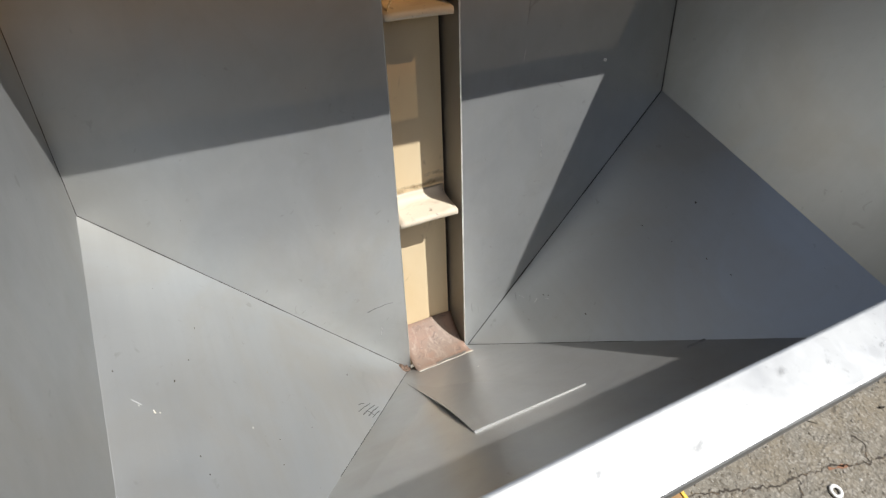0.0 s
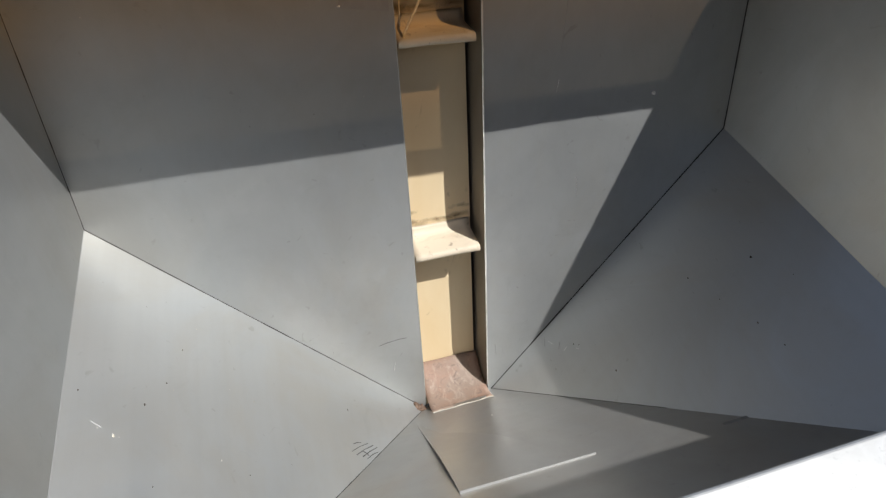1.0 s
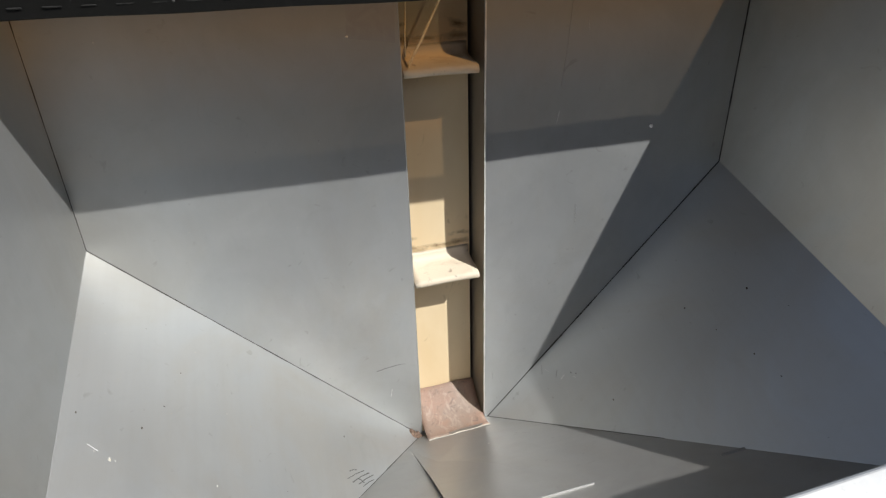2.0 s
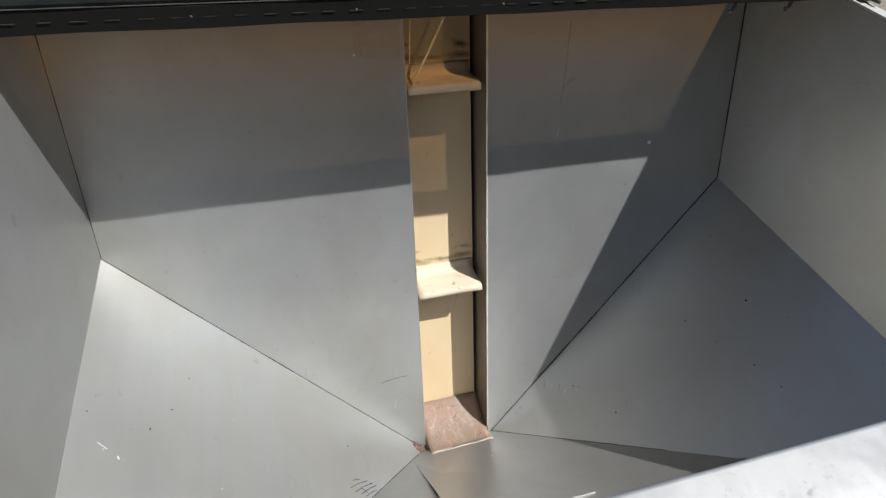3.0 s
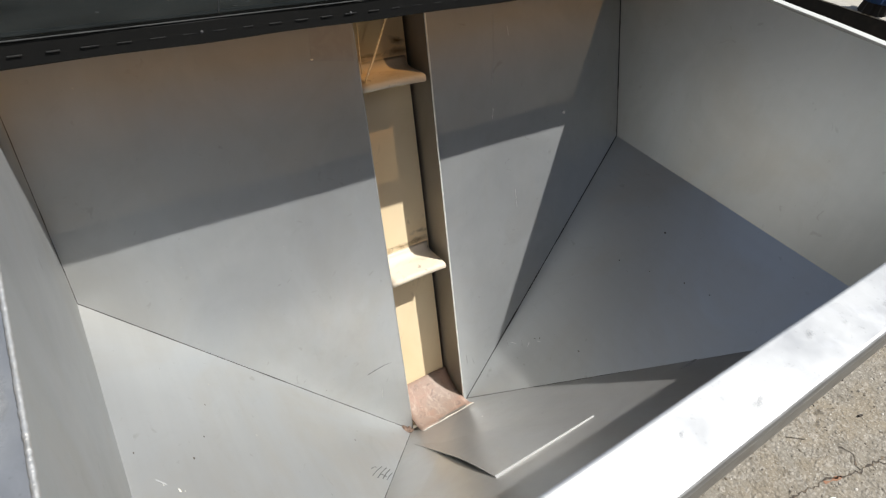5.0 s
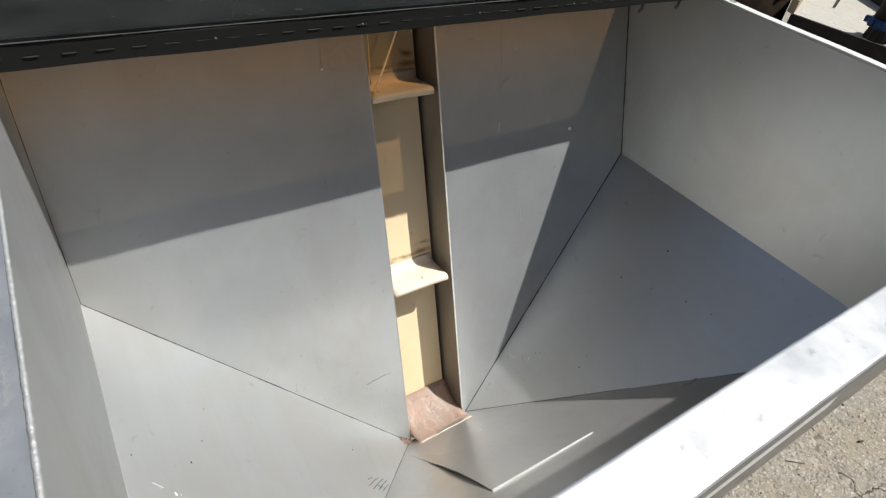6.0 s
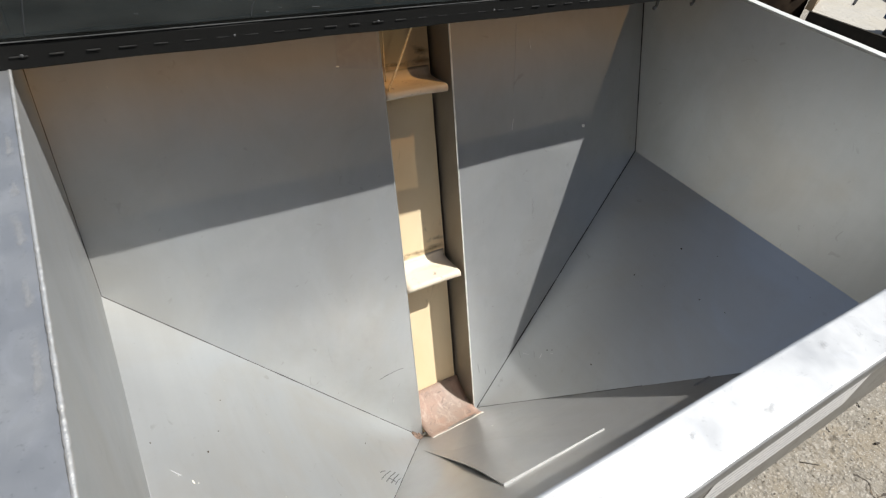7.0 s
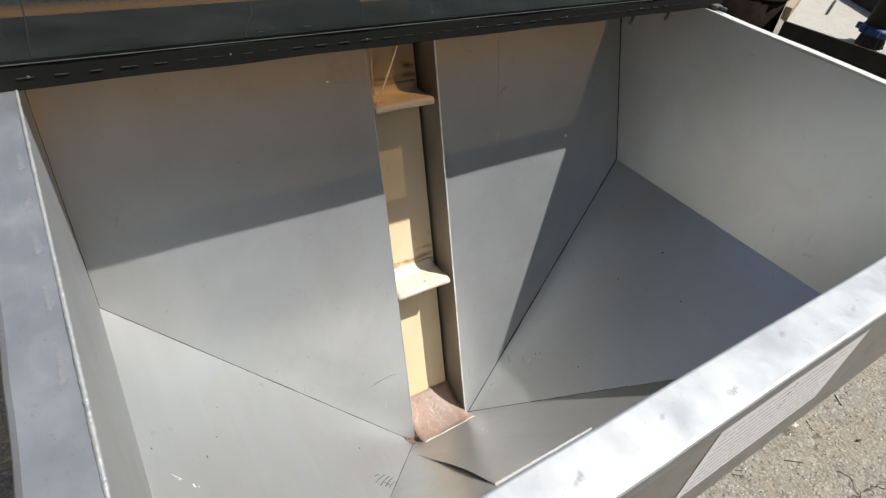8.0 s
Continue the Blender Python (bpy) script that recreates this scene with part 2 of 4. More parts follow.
k.tint(k.ramp(k.noise(5, 5, distort=0.9), 0.45, 0.60, 0, 0.55), (0.235, 0.195, 0.135))
k.tint(k.ramp(k.noise(34, 3, (1, 1.9, 1), distort=1.4), 0.54, 0.62, 0, 0.7), (0.33, 0.306, 0.26))
k.tint(k.ramp(k.noise(30, 3, (1.9, 1, 1), distort=1.6), 0.56, 0.64, 0, 0.7), (0.13, 0.113, 0.088))
k.tint(k.ramp(k.noise(140, 2), 0.66, 0.71, 0, 0.8), (0.55, 0.53, 0.48))
k.tint(k.ramp(k.noise(20, 5, distort=1.5), 0.60, 0.70, 0, 0.6), (0.13, 0.115, 0.09))
k.bump(k.ramp(v.outputs["Distance"], 0.0, 0.5, 1, 0), 0.6, 0.008)
k.bump(k.noise(45, 4, rough=0.55, distort=0.8), 0.7, 0.014)
k.bump(k.noise(9, 5), 0.4, 0.02)
CONCRETE = k.m

k = Mat("crack_dirt", (0.055, 0.045, 0.035), 0.95)
k.tint(k.ramp(k.noise(50, 5), 0.5, 0.66), (0.16, 0.12, 0.08))
CRACK = k.m
k = Mat("rusty_tear", (0.19, 0.125, 0.09), 0.7, 0.2)
k.tint(k.ramp(k.noise(240, 4), 0.45, 0.60), (0.07, 0.042, 0.025))
RUSTY = k.m
k = Mat("rust_grit", (0.26, 0.13, 0.075), 0.9)
k.tint(k.ramp(k.noise(90, 4), 0.45, 0.62), (0.22, 0.12, 0.07))
RUST = k.m

k = Mat("pebble_stone", (0.27, 0.245, 0.20), 0.85)
oi = k.n.new("ShaderNodeNewGeometry").outputs["Random Per Island"]
k.tint(k.ramp(oi, 0.25, 0.6, 0, 1), (0.18, 0.155, 0.12))
k.tint(k.ramp(oi, 0.90, 0.94, 0, 1), (0.66, 0.63, 0.57))
k.bump(k.noise(160, 3), 0.3, 0.002)
PEBBLE = k.m

k = Mat("twig_bark", (0.055, 0.046, 0.036), 0.9)
k.tint(k.ramp(k.noise(140, 3), 0.45, 0.65), (0.10, 0.085, 0.065))
TWIG = k.m

k = Mat("white_plastic", (0.80, 0.79, 0.75), 0.5)
k.tint(k.ramp(k.noise(120, 3), 0.55, 0.72, 0, 0.6), (0.5, 0.47, 0.4))
WHITE = k.m

k = Mat("yellow_paint", (0.80, 0.52, 0.04), 0.5)
k.tint(k.ramp(k.noise(70, 4), 0.58, 0.70, 0, 0.7), (0.45, 0.26, 0.05))
YELLOW = k.m
k = Mat("orange_board", (0.36, 0.205, 0.075), 0.75)
k.tint(k.ramp(k.noise(40, 5, (0.15, 1, 1)), 0.42, 0.65), (0.22, 0.12, 0.05))
BOARD = k.m

k = Mat("pale_deck", (0.33, 0.31, 0.265), 0.8)
k.tint(k.ramp(k.noise(4, 6, distort=0.8), 0.42, 0.68, 0, 0.6), (0.33, 0.30, 0.235))
k.tint(k.ramp(k.noise(22, 5), 0.62, 0.74, 0, 0.5), (0.24, 0.21, 0.16))
k.bump(k.noise(6, 4, distort=1.0), 0.5, 0.04)
DECK = k.m
k = Mat("tan_board", (0.30, 0.235, 0.15), 0.85)
k.tint(k.ramp(k.noise(18, 5, (0.2, 1, 1)), 0.42, 0.66, 0, 0.7), (0.20, 0.15, 0.095))
CARD = k.m
k = Mat("dark_beam", (0.018, 0.017, 0.015), 0.7, 0.0, 0.2)
k.tint(k.ramp(k.noise(12, 6), 0.5, 0.72, 0, 0.7), (0.035, 0.03, 0.024))
BEAM = k.m
k = Mat("blue_paint", (0.008, 0.036, 0.11), 0.5, 0.0, 0.3)
k.tint(k.ramp(k.noise(40, 5), 0.58, 0.70, 0, 0.6), (0.03, 0.07, 0.14))
BLUE = k.m
k = Mat("brown_iron", (0.012, 0.008, 0.005), 0.9, 0.0, 0.05)
k.tint(k.ramp(k.noise(14, 6), 0.42, 0.66, 0, 0.8), (0.022, 0.015, 0.009))
IRON = k.m
k = Mat("weathered_boards", (0.42, 0.325, 0.235), 0.85)
k.tint(k.ramp(k.noise(3, 6, (1, 1, 0.15)), 0.40, 0.68, 0, 0.8), (0.33, 0.235, 0.15))
k.bump(k.noise(20, 5, (1, 1, 0.1)), 0.3, 0.01)
TIMBER = k.m
k = Mat("dark_boards", (0.15, 0.122, 0.092), 0.85)
k.tint(k.ramp(k.noise(3, 6, (1, 1, 0.15)), 0.40, 0.68, 0, 0.8), (0.10, 0.082, 0.062))
k.bump(k.noise(20, 5, (1, 1, 0.1)), 0.3, 0.01)
DARK_TIMBER = k.m
k = Mat("painted_shadow", (0.36, 0.36, 0.36), 0.5, 0.6)
k.tint(k.ramp(k.noise(40, 5, distort=0.8), 0.45, 0.68, 0, 0.5), (0.42, 0.42, 0.415))
SHADOW_PATCH = k.m
k = Mat("sisal_cord", (0.92, 0.80, 0.56), 0.4)
k.tint(k.ramp(k.noise(220, 3), 0.50, 0.70), (0.66, 0.50, 0.28))
CORD = k.m
k = Mat("dried_meal", (0.50, 0.47, 0.40), 0.9)
oi = k.n.new("ShaderNodeNewGeometry").outputs["Random Per Island"]
k.tint(k.ramp(oi, 0.3, 0.9, 0, 1), (0.58, 0.565, 0.52))
MEAL = k.m
k = Mat("dark_speck", (0.06, 0.05, 0.04), 0.9)
k.tint(k.ramp(k.noise(300, 2), 0.45, 0.6), (0.12, 0.09, 0.06))
DARKBIT = k.m
k = Mat("dull_streak", (0.40, 0.40, 0.395), 0.55, 0.6)
k.tint(k.ramp(k.noise(60, 3), 0.45, 0.62), (0.42, 0.42, 0.415))
STREAK = k.m
k = Mat("light_scratch", (0.78, 0.77, 0.75), 0.5, 0.2)
k.tint(k.ramp(k.noise(300, 3), 0.45, 0.65), (0.62, 0.61, 0.59))
SCRATCH = k.m
k = Mat("pencil_mark", (0.06, 0.06, 0.058), 0.8)
k.tint(k.ramp(k.noise(350, 3), 0.45, 0.66), (0.17, 0.168, 0.16))
PENCIL = k.m


def film_of(name, colour, lo, hi, scale, rough=0.8, most=1.0):
    """A thin film of colour, such as dirt, that thins out to nothing at its rim."""
    k = Mat(name, colour, rough, 0.0, 0.2)
    fade = k.n.new("ShaderNodeAttribute")
    fade.attribute_name = "fade"
    patchy = k.ramp(k.noise(scale, 6, rough=0.62, distort=0.8), 0.30, 0.70)
    cover = k.n.new("ShaderNodeMath")
    cover.operation = "MULTIPLY_ADD"
    k.l.new(fade.outputs["Fac"], cover.inputs[0])
    cover.inputs[1].default_value = 1.0
    k.l.new(k.ramp(patchy, 0.0, 1.0, -0.5, 0.5), cover.inputs[2])
    gap = k.n.new("ShaderNodeBsdfTransparent")
    blend = k.n.new("ShaderNodeMixShader")
    k.l.new(k.ramp(cover.outputs[0], lo, hi, 0.0, most), blend.inputs[0])
    k.l.new(gap.outputs[0], blend.inputs[1])
    k.l.new(k.b.outputs[0], blend.inputs[2])
    k.l.new(blend.outputs[0], k.n["Material Output"].inputs["Surface"])
    return k.m


BELT_FILM = film_of("belt_smear", (0.30, 0.22, 0.13), 0.15, 1.05, 24, most=0.6)
RIM_FILM = film_of("rim_dirt", (0.28, 0.28, 0.275), 0.30, 1.0, 90, most=0.45)
DARK_SPOT_FILM = film_of("dark_spot", (0.105, 0.090, 0.070), 0.1, 0.8, 30, most=0.6)
PALE_FILM = film_of("pale_chip", (0.52, 0.48, 0.40), 0.35, 0.6, 40, most=0.9)


# Makers
def thing(name, at, label, category, group="", kind=""):
    ob = new(name)
    ob.empty_display_size = 0.05
    ob.location = at
    ob["origin"] = list(at)
    return tagged(ob, label, category, group, kind)


def link(name, bm, material, at=(0, 0, 0), smooth=False):
    """A bmesh in world places becomes an object whose origin is at."""
    bm.transform(Matrix.Translation(-Vector(at)))
    me = bpy.data.meshes.new(name)
    bmesh.ops.recalc_face_normals(bm, faces=bm.faces)
    for f in bm.faces:
        f.smooth = smooth
    bm.to_mesh(me)
    bm.free()
    me.materials.append(material)
    ob = new(name, me)
    ob.location = at
    return ob


def part(name, bm, material, parent, label="", smooth=False):
    """A bmesh in world places becomes one mesh under a thing or a part."""
    root = parent if parent.parent is None else parent.parent
    ob = link(name, bm, material, root.location, smooth)
    ob.location = (0, 0, 0)
    ob.parent = parent
    if label:
        ob["label"] = label
    return ob


def solid(name, bm, material, label, category, group="", kind="", smooth=False):
    """A thing that is one mesh, its origin under its middle."""
    xs = [v.co for v in bm.verts]
    at = ((min(c.x for c in xs) + max(c.x for c in xs)) / 2, (min(c.y for c in xs) + max(c.y for c in xs)) / 2, min(c.z for c in xs))
    return tagged(link(name, bm, material, at, smooth), label, category, group, kind)


def sheet(points, thick, side, bevel=0.0):
    """A flat plate: the outline, thickened by thick towards side."""
    bm = bmesh.new()
    face = bm.faces.new([bm.verts.new(p) for p in points])
    face.normal_update()
    n = face.normal.copy()
    if n.dot(Vector(side)) < 0:
        n.negate()
    got = bmesh.ops.extrude_face_region(bm, geom=[face])
    bmesh.ops.translate(bm, verts=[g for g in got["geom"] if isinstance(g, bmesh.types.BMVert)], vec=n * thick)
    if bevel:
        bmesh.ops.bevel(bm, geom=list(bm.edges), offset=bevel, segments=2, profile=0.7, affect="EDGES", clamp_overlap=True)
    return bm


def box(x0, x1, y0, y1, z0, z1, bevel=0.0, segments=2):
    bm = bmesh.new()
    bmesh.ops.create_cube(bm, size=1)
    bmesh.ops.transform(bm, matrix=Matrix.LocRotScale(((x0 + x1) / 2, (y0 + y1) / 2, (z0 + z1) / 2), None, (x1 - x0, y1 - y0, z1 - z0)), verts=bm.verts)
    if bevel:
        bmesh.ops.bevel(bm, geom=list(bm.edges), offset=bevel, segments=segments, profile=0.6, affect="EDGES", clamp_overlap=True)
    return bm


def tube(points, radius, sides=8, wobble=0.0, seed=1, flat=1.0):
    """A round bar along a line of points, with an uneven radius if wobble is given."""
    rnd = random.Random(seed)
    bm = bmesh.new()
    pts = [Vector(p) for p in points]
    rings = []
    for i, p in enumerate(pts):
        d = (pts[min(i + 1, len(pts) - 1)] - pts[max(i - 1, 0)]).normalized()
        a = d.cross(Vector((0, 0, 1)) if abs(d.z) < 0.9 else Vector((1, 0, 0))).normalized()
        b = d.cross(a)
        r = radius * (1 + rnd.uniform(-wobble, wobble))
        rings.append([bm.verts.new(p + a * r * math.cos(2 * math.pi * j / sides) + b * r * flat * math.sin(2 * math.pi * j / sides)) for j in range(sides)])
    for r0, r1 in zip(rings, rings[1:]):
        for j in range(sides):
            bm.faces.new((r0[j], r0[(j + 1) % sides], r1[(j + 1) % sides], r1[j]))
    bm.faces.new(rings[0])
    bm.faces.new(rings[-1])
    return bm


def between(a, b, n):
    a, b = Vector(a), Vector(b)
    return [a.lerp(b, i / n) for i in range(n + 1)]


def join(*bms):
    out = bmesh.new()
    for b in bms:
        me = bpy.data.meshes.new("t")
        b.to_mesh(me)
        b.free()
        out.from_mesh(me)
        bpy.data.meshes.remove(me)
    return out


def profile(outline, x0, x1, cuts=1, bulge=None):
    """A strip that runs along x with the given outline of (y, z) points, closed at its ends."""
    bm = bmesh.new()
    rows = []
    for i in range(cuts + 1):
        x = x0 + (x1 - x0) * i / cuts
        rows.append([bm.verts.new((x, y + (bulge(i / cuts, j)[0] if bulge else 0), z + (bulge(i / cuts, j)[1] if bulge else 0))) for j, (y, z) in enumerate(outline)])
    n = len(outline)
    for a, b in zip(rows, rows[1:]):
        for j in range(n):
            bm.faces.new((a[j], a[(j + 1) % n], b[(j + 1) % n], b[j]))
    bm.faces.new(rows[0])
    bm.faces.new(rows[-1])
    return bm


def bolt(c, axis, r, h):
    """A domed round bolt head at c, standing out along axis."""
    bm = bmesh.new()
    bmesh.ops.create_uvsphere(bm, u_segments=12, v_segments=6, radius=r)
    rot = Vector(axis).to_track_quat("Z", "Y").to_matrix().to_4x4()
    bm.transform(Matrix.Translation(c) @ rot @ Matrix.Diagonal((1, 1, h / r, 1)))
    return bm


def film(centre, across, along, seed, rings=5, spokes=18):
    """A flat uneven patch; across and along are its half axes."""
    rnd = random.Random(seed)
    centre, across, along = Vector(centre), Vector(across), Vector(along)
    ph = [rnd.uniform(0, 6.28) for _ in range(3)]
    bm = bmesh.new()
    fade = bm.verts.layers.float.new("fade")
    mid = bm.verts.new(centre)
    mid[fade] = 1.0
    last = None
    for r in range(1, rings + 1):
        ring = []
        for j in range(spokes):
            a = 2 * math.pi * j / spokes
            w = (1 + 0.22 * math.sin(2 * a + ph[0]) + 0.14 * math.sin(3 * a + ph[1]) + 0.08 * math.sin(5 * a + ph[2])) * r / rings
            v = bm.verts.new(centre + across * w * math.cos(a) + along * w * math.sin(a))
            v[fade] = 1 - r / rings
            ring.append(v)
        for j in range(spokes):
            k2 = (j + 1) % spokes
            bm.faces.new((mid, ring[j], ring[k2]) if last is None else (last[j], ring[j], ring[k2], last[k2]))
        last = ring
    return bm


# Plan of the hopper: z is 0 at the rim, the back panel leans back at its top
XL, XR, ZB, YF = -0.536, 0.684, -0.4145, -0.8705
LEAN = 0.3595
ZS, ZSR = -0.944, -0.937
XS0, XS1 = 0.0, 0.149
GROUND = -1.50


def back(x, z, d=0.0):
    """A point on the back panel, d behind it."""
    n = math.hypot(1, LEAN)
    return Vector((x, LEAN * z + d / n, z - d * LEAN / n))


L_BEND, R_BEND = back(XL, ZB), back(XR, ZB)
FL, FR = Vector((XL, YF, ZB)), Vector((XR, YF, ZB))
SL, SR = back(-0.004, ZS), back(0.158, ZSR)
SLOPE_F = (ZB - SL.z) / (YF - SL.y)


def on_front(x, y, up=0.0):
    return Vector((x, y, SL.z + SLOPE_F * (y - SL.y))) + Vector((0, 0.707, 0.707)) * up


def on_left(y, s, up=0.0):
    p = L_BEND.lerp(SL, s)
    return Vector((p.x, y, p.z)) + Vector((0.706, 0, 0.708)) * up


def on_right(y, s, up=0.0):
    p = R_BEND.lerp(SR, s)
    return Vector((p.x, y, p.z)) + Vector((-0.705, 0, 0.709)) * up


# Ground: one sheet to the horizon
bm = bmesh.new()
bmesh.ops.create_grid(bm, x_segments=2, y_segments=2, size=400)
bm.transform(Matrix.Translation((0, 0, GROUND)))
ground = tagged(link("ground", bm, CONCRETE), "weathered beige concrete yard with cracks and loose grit", "ground", kind="structure")

# Plain walls that close the yard, out of sight behind the camera and to the side
# Unseen walls, added and toned for the reflections in the steel
w = box(-7, 7, -4.0, -3.8, GROUND, 2.2)
tagged(link("wall_south", w, TIMBER), "unseen brown board wall, added for the steel to reflect", "wall", kind="structure")
w = box(-4.2, -4.0, -3.8, 6, GROUND, 2.4)
tagged(link("wall_west", w, DARK_TIMBER), "unseen dark board wall, added for the steel to reflect", "wall", kind="structure")

# The hopper
hopper = thing("hopper", (0.07, -0.45, GROUND), "large brushed stainless steel feed hopper on legs, sloping to a slot", "hopper")
t = 0.003
part("back_panel", sheet([back(XL, 0), L_BEND, SL, back(XS0, ZS - 0.01), back(XS0, 0)], t, (0, 1, 0)), STEEL_UP, hopper, "wide brushed steel back panel beside the slot")
part("back_panel", sheet([back(XS1, 0), back(XS1, ZSR - 0.012), SR, R_BEND, back(XR, 0)], t, (0, 1, 0)), STEEL_UP, hopper, "narrow brushed steel back panel beside the slot")
part("side_wall", sheet([(XL, 0, -0.004), (XL, YF, -0.004), FL, L_BEND], t, (-1, 0, 0)), STEEL_UP, hopper, "upright brushed steel side wall in sunlight")
part("side_wall", sheet([(XR + 0.001, 0, -0.003), (XR + 0.001, YF, -0.017), FR, R_BEND], t, (1, 0, 0)), STEEL_UP, hopper, "upright brushed steel side wall in shade")
part("front_wall", sheet([(XL, YF, -0.0042), (XR, YF, -0.0042), FR, FL], t, (0, -1, 0)), OUTER, hopper, "dull steel front wall")
part("side_slope", sheet([L_BEND, FL, SL], t, (-1, 0, -1)), STEEL_FLAT, hopper, "sunlit sloping steel floor panel")
part("side_slope", sheet([R_BEND, FR, SR], t, (1, 0, -1)), STEEL_FLAT, hopper, "shaded sloping steel floor panel")
part("front_slope", sheet([FL, FR, SR, SL], t, (0, -1, -1)), STEEL_CROSS, hopper, "sloping steel floor panel below the front wall")

# Rims, folded outwards with a rounded outer edge and a short lip
fr = [(YF + 0.0015, -0.004), (YF + 0.0014, -0.0014), (YF + 0.0008, -0.0005), (YF - 0.0002, -0.0001), (YF - 0.0012, 0.0),
      (YF - 0.0375, 0.0), (YF - 0.0392, -0.0004), (YF - 0.0404, -0.0014), (YF - 0.0410, -0.0030), (YF - 0.0412, -0.0050), (YF - 0.0412, -0.014),
      (YF - 0.0385, -0.014), (YF - 0.0385, -0.005), (YF - 0.0012, -0.004)]
part("front_rim", profile(fr, XL - 0.04, XR + 0.06, 40, lambda u, j: (0.0 if j in (0, 13) else 0.0003 * math.sin(23 * u) + 0.0001 * math.sin(71 * u), 0.0003 * math.sin(11 * u))), RIM, hopper, "bright galvanised front rim with smudges")


def side_rim(x, out, width, y0, y1):
    o = [(-0.0015, 0.0), (width - 0.005, 0.0), (width - 0.0015, -0.0015), (width, -0.005), (width, -0.014), (width - 0.003, -0.014), (width - 0.003, -0.004), (-0.0015, -0.003)]
    bm = profile(o, y0, y1, 30, lambda u, j: (0.0 if j in (0, 7) else 0.0004 * math.sin(60 * u), 0.0005 * math.sin(19 * u)))
    # profile runs along x; turn it so that it runs along y
    for v in bm.verts:
        v.co = Vector((x + out * v.co.y, v.co.x, v.co.z))
    return bm


part("side_rim", side_rim(XL, -1, 0.040, YF, 0.02), RIM, hopper, "light grey galvanised side rim")
bm = side_rim(XR + 0.001, 1, 0.025, YF, 0.02)
for v in bm.verts:
    v.co.z += 0.003 - 0.016 * (v.co.y - 0.02) / (YF - 0.02)
part("side_rim", bm, GLARE_RIM, hopper, "side rim with its sun glare in the pale colour")
part("weld_bead", tube(between((XL + 0.001, YF + 0.01, 0.0), (XL + 0.001, -0.24, 0.0), 260), 0.0019, 6, 0.16, 3), WELD, hopper, "lumpy pale weld bead", True)

# Seams in the creases
for i, (a, b, r) in enumerate((
        (L_BEND, SL, 0.0011), (R_BEND, SR, 0.0019), (R_BEND, back(XR, -0.01), 0.0019), (L_BEND, back(XL, -0.01), 0.0012),
        (SR, SR.lerp(FR, 0.45), 0.0009), (SL, on_front(-0.27, -0.604), 0.0010))):
    part("seam", tube(between(a, b, 24), r, 5, 0.35, 10 + i), SEAM, hopper)
part("slot_edge", tube(between(back(XS1, -0.02, -0.0005), back(XS1, ZSR + 0.005, -0.0005), 30), 0.0017, 6, 0.15, 5), EDGE_GLINT, hopper, "cut sheet edge along the slot, its glint in the pale colour", True)
part("slot_edge", tube(between(back(XS0, -0.02, 0.0), back(XS0, ZS + 0.01, 0.0), 30), 0.0010, 6, 0.2, 6), WELD, hopper, "cut sheet edge along the slot", True)

part("seam", tube(between(L_BEND, FL, 40), 0.0005, 5, 0.3, 17), STREAK, hopper, "pale worn fold line")

# Shadow of something on the cover, painted as a dull grey rectangle
part("shadow_patch", sheet([back(-0.086, -0.136, -0.0002), back(-0.008, -0.147, -0.0002), back(-0.003, -0.05, -0.0002), back(-0.080, -0.05, -0.0002)], 0.0004, (0, -1, 0)), SHADOW_PATCH, hopper, "dull rectangular shadow painted on the back panel")

# Torn corner at the foot of the slot
part("torn_corner", join(tube([back(-0.030, ZS + 0.024, -0.003), back(-0.023, ZS + 0.014, -0.009), back(-0.013, ZS + 0.009, -0.010), back(-0.005, ZS + 0.002, -0.006), back(-0.001, ZS - 0.004, -0.003)], 0.0074, 7, 0.4, 8, 0.55),
                         tube([back(-0.027, ZS + 0.015, -0.002), back(-0.020, ZS + 0.006, -0.006), back(-0.010, ZS + 0.001, -0.008)], 0.0040, 6, 0.35, 9, 0.5),
                         tube([back(-0.012, ZS + 0.014, -0.002), back(-0.003, ZS - 0.004, -0.006)], 0.0035, 6, 0.3, 9)), RUSTY, hopper, "torn curled rusty steel corner", True)

# Legs
for x in (-0.42, 0.45):
    for y in (-0.68, -0.16):
        part("leg", box(x - 0.025, x + 0.025, y - 0.025, y + 0.025, GROUND, -0.62 if y < -0.5 else -0.55, 0.003), OUTER, hopper)

# The loose plate on the front slope, lifted at one edge, with a folded lip
plate = thing("cover_plate", on_front(0.08, -0.52), "loose brushed steel cover plate with folded bright lip on the slope", "plate")


def plate_top(u, v):
    """u across, v from the slot towards the front."""
    lift = 0.0016 + 0.0028 * v * (1 - 0.5 * u) + 0.0095 * math.sin(math.pi * v ** 1.5) * (1 - u) ** 2
    return on_front(-0.0430 + 0.002 * v + u * 0.238, -0.4075 - v * 0.232, lift)


bm = bmesh.new()
n, m = 10, 10
top = [[bm.verts.new(plate_top(i / n, j / m)) for j in range(m + 1)] for i in range(n + 1)]
low = [[bm.verts.new(plate_top(i / n, j / m) - Vector((0, 0.707, 0.707)) * 0.0015) for j in range(m + 1)] for i in range(n + 1)]
for i in range(n):
    for j in range(m):
        bm.faces.new((top[i][j], top[i + 1][j], top[i + 1][j + 1], top[i][j + 1]))
        bm.faces.new((low[i][j], low[i][j + 1], low[i + 1][j + 1], low[i + 1][j]))
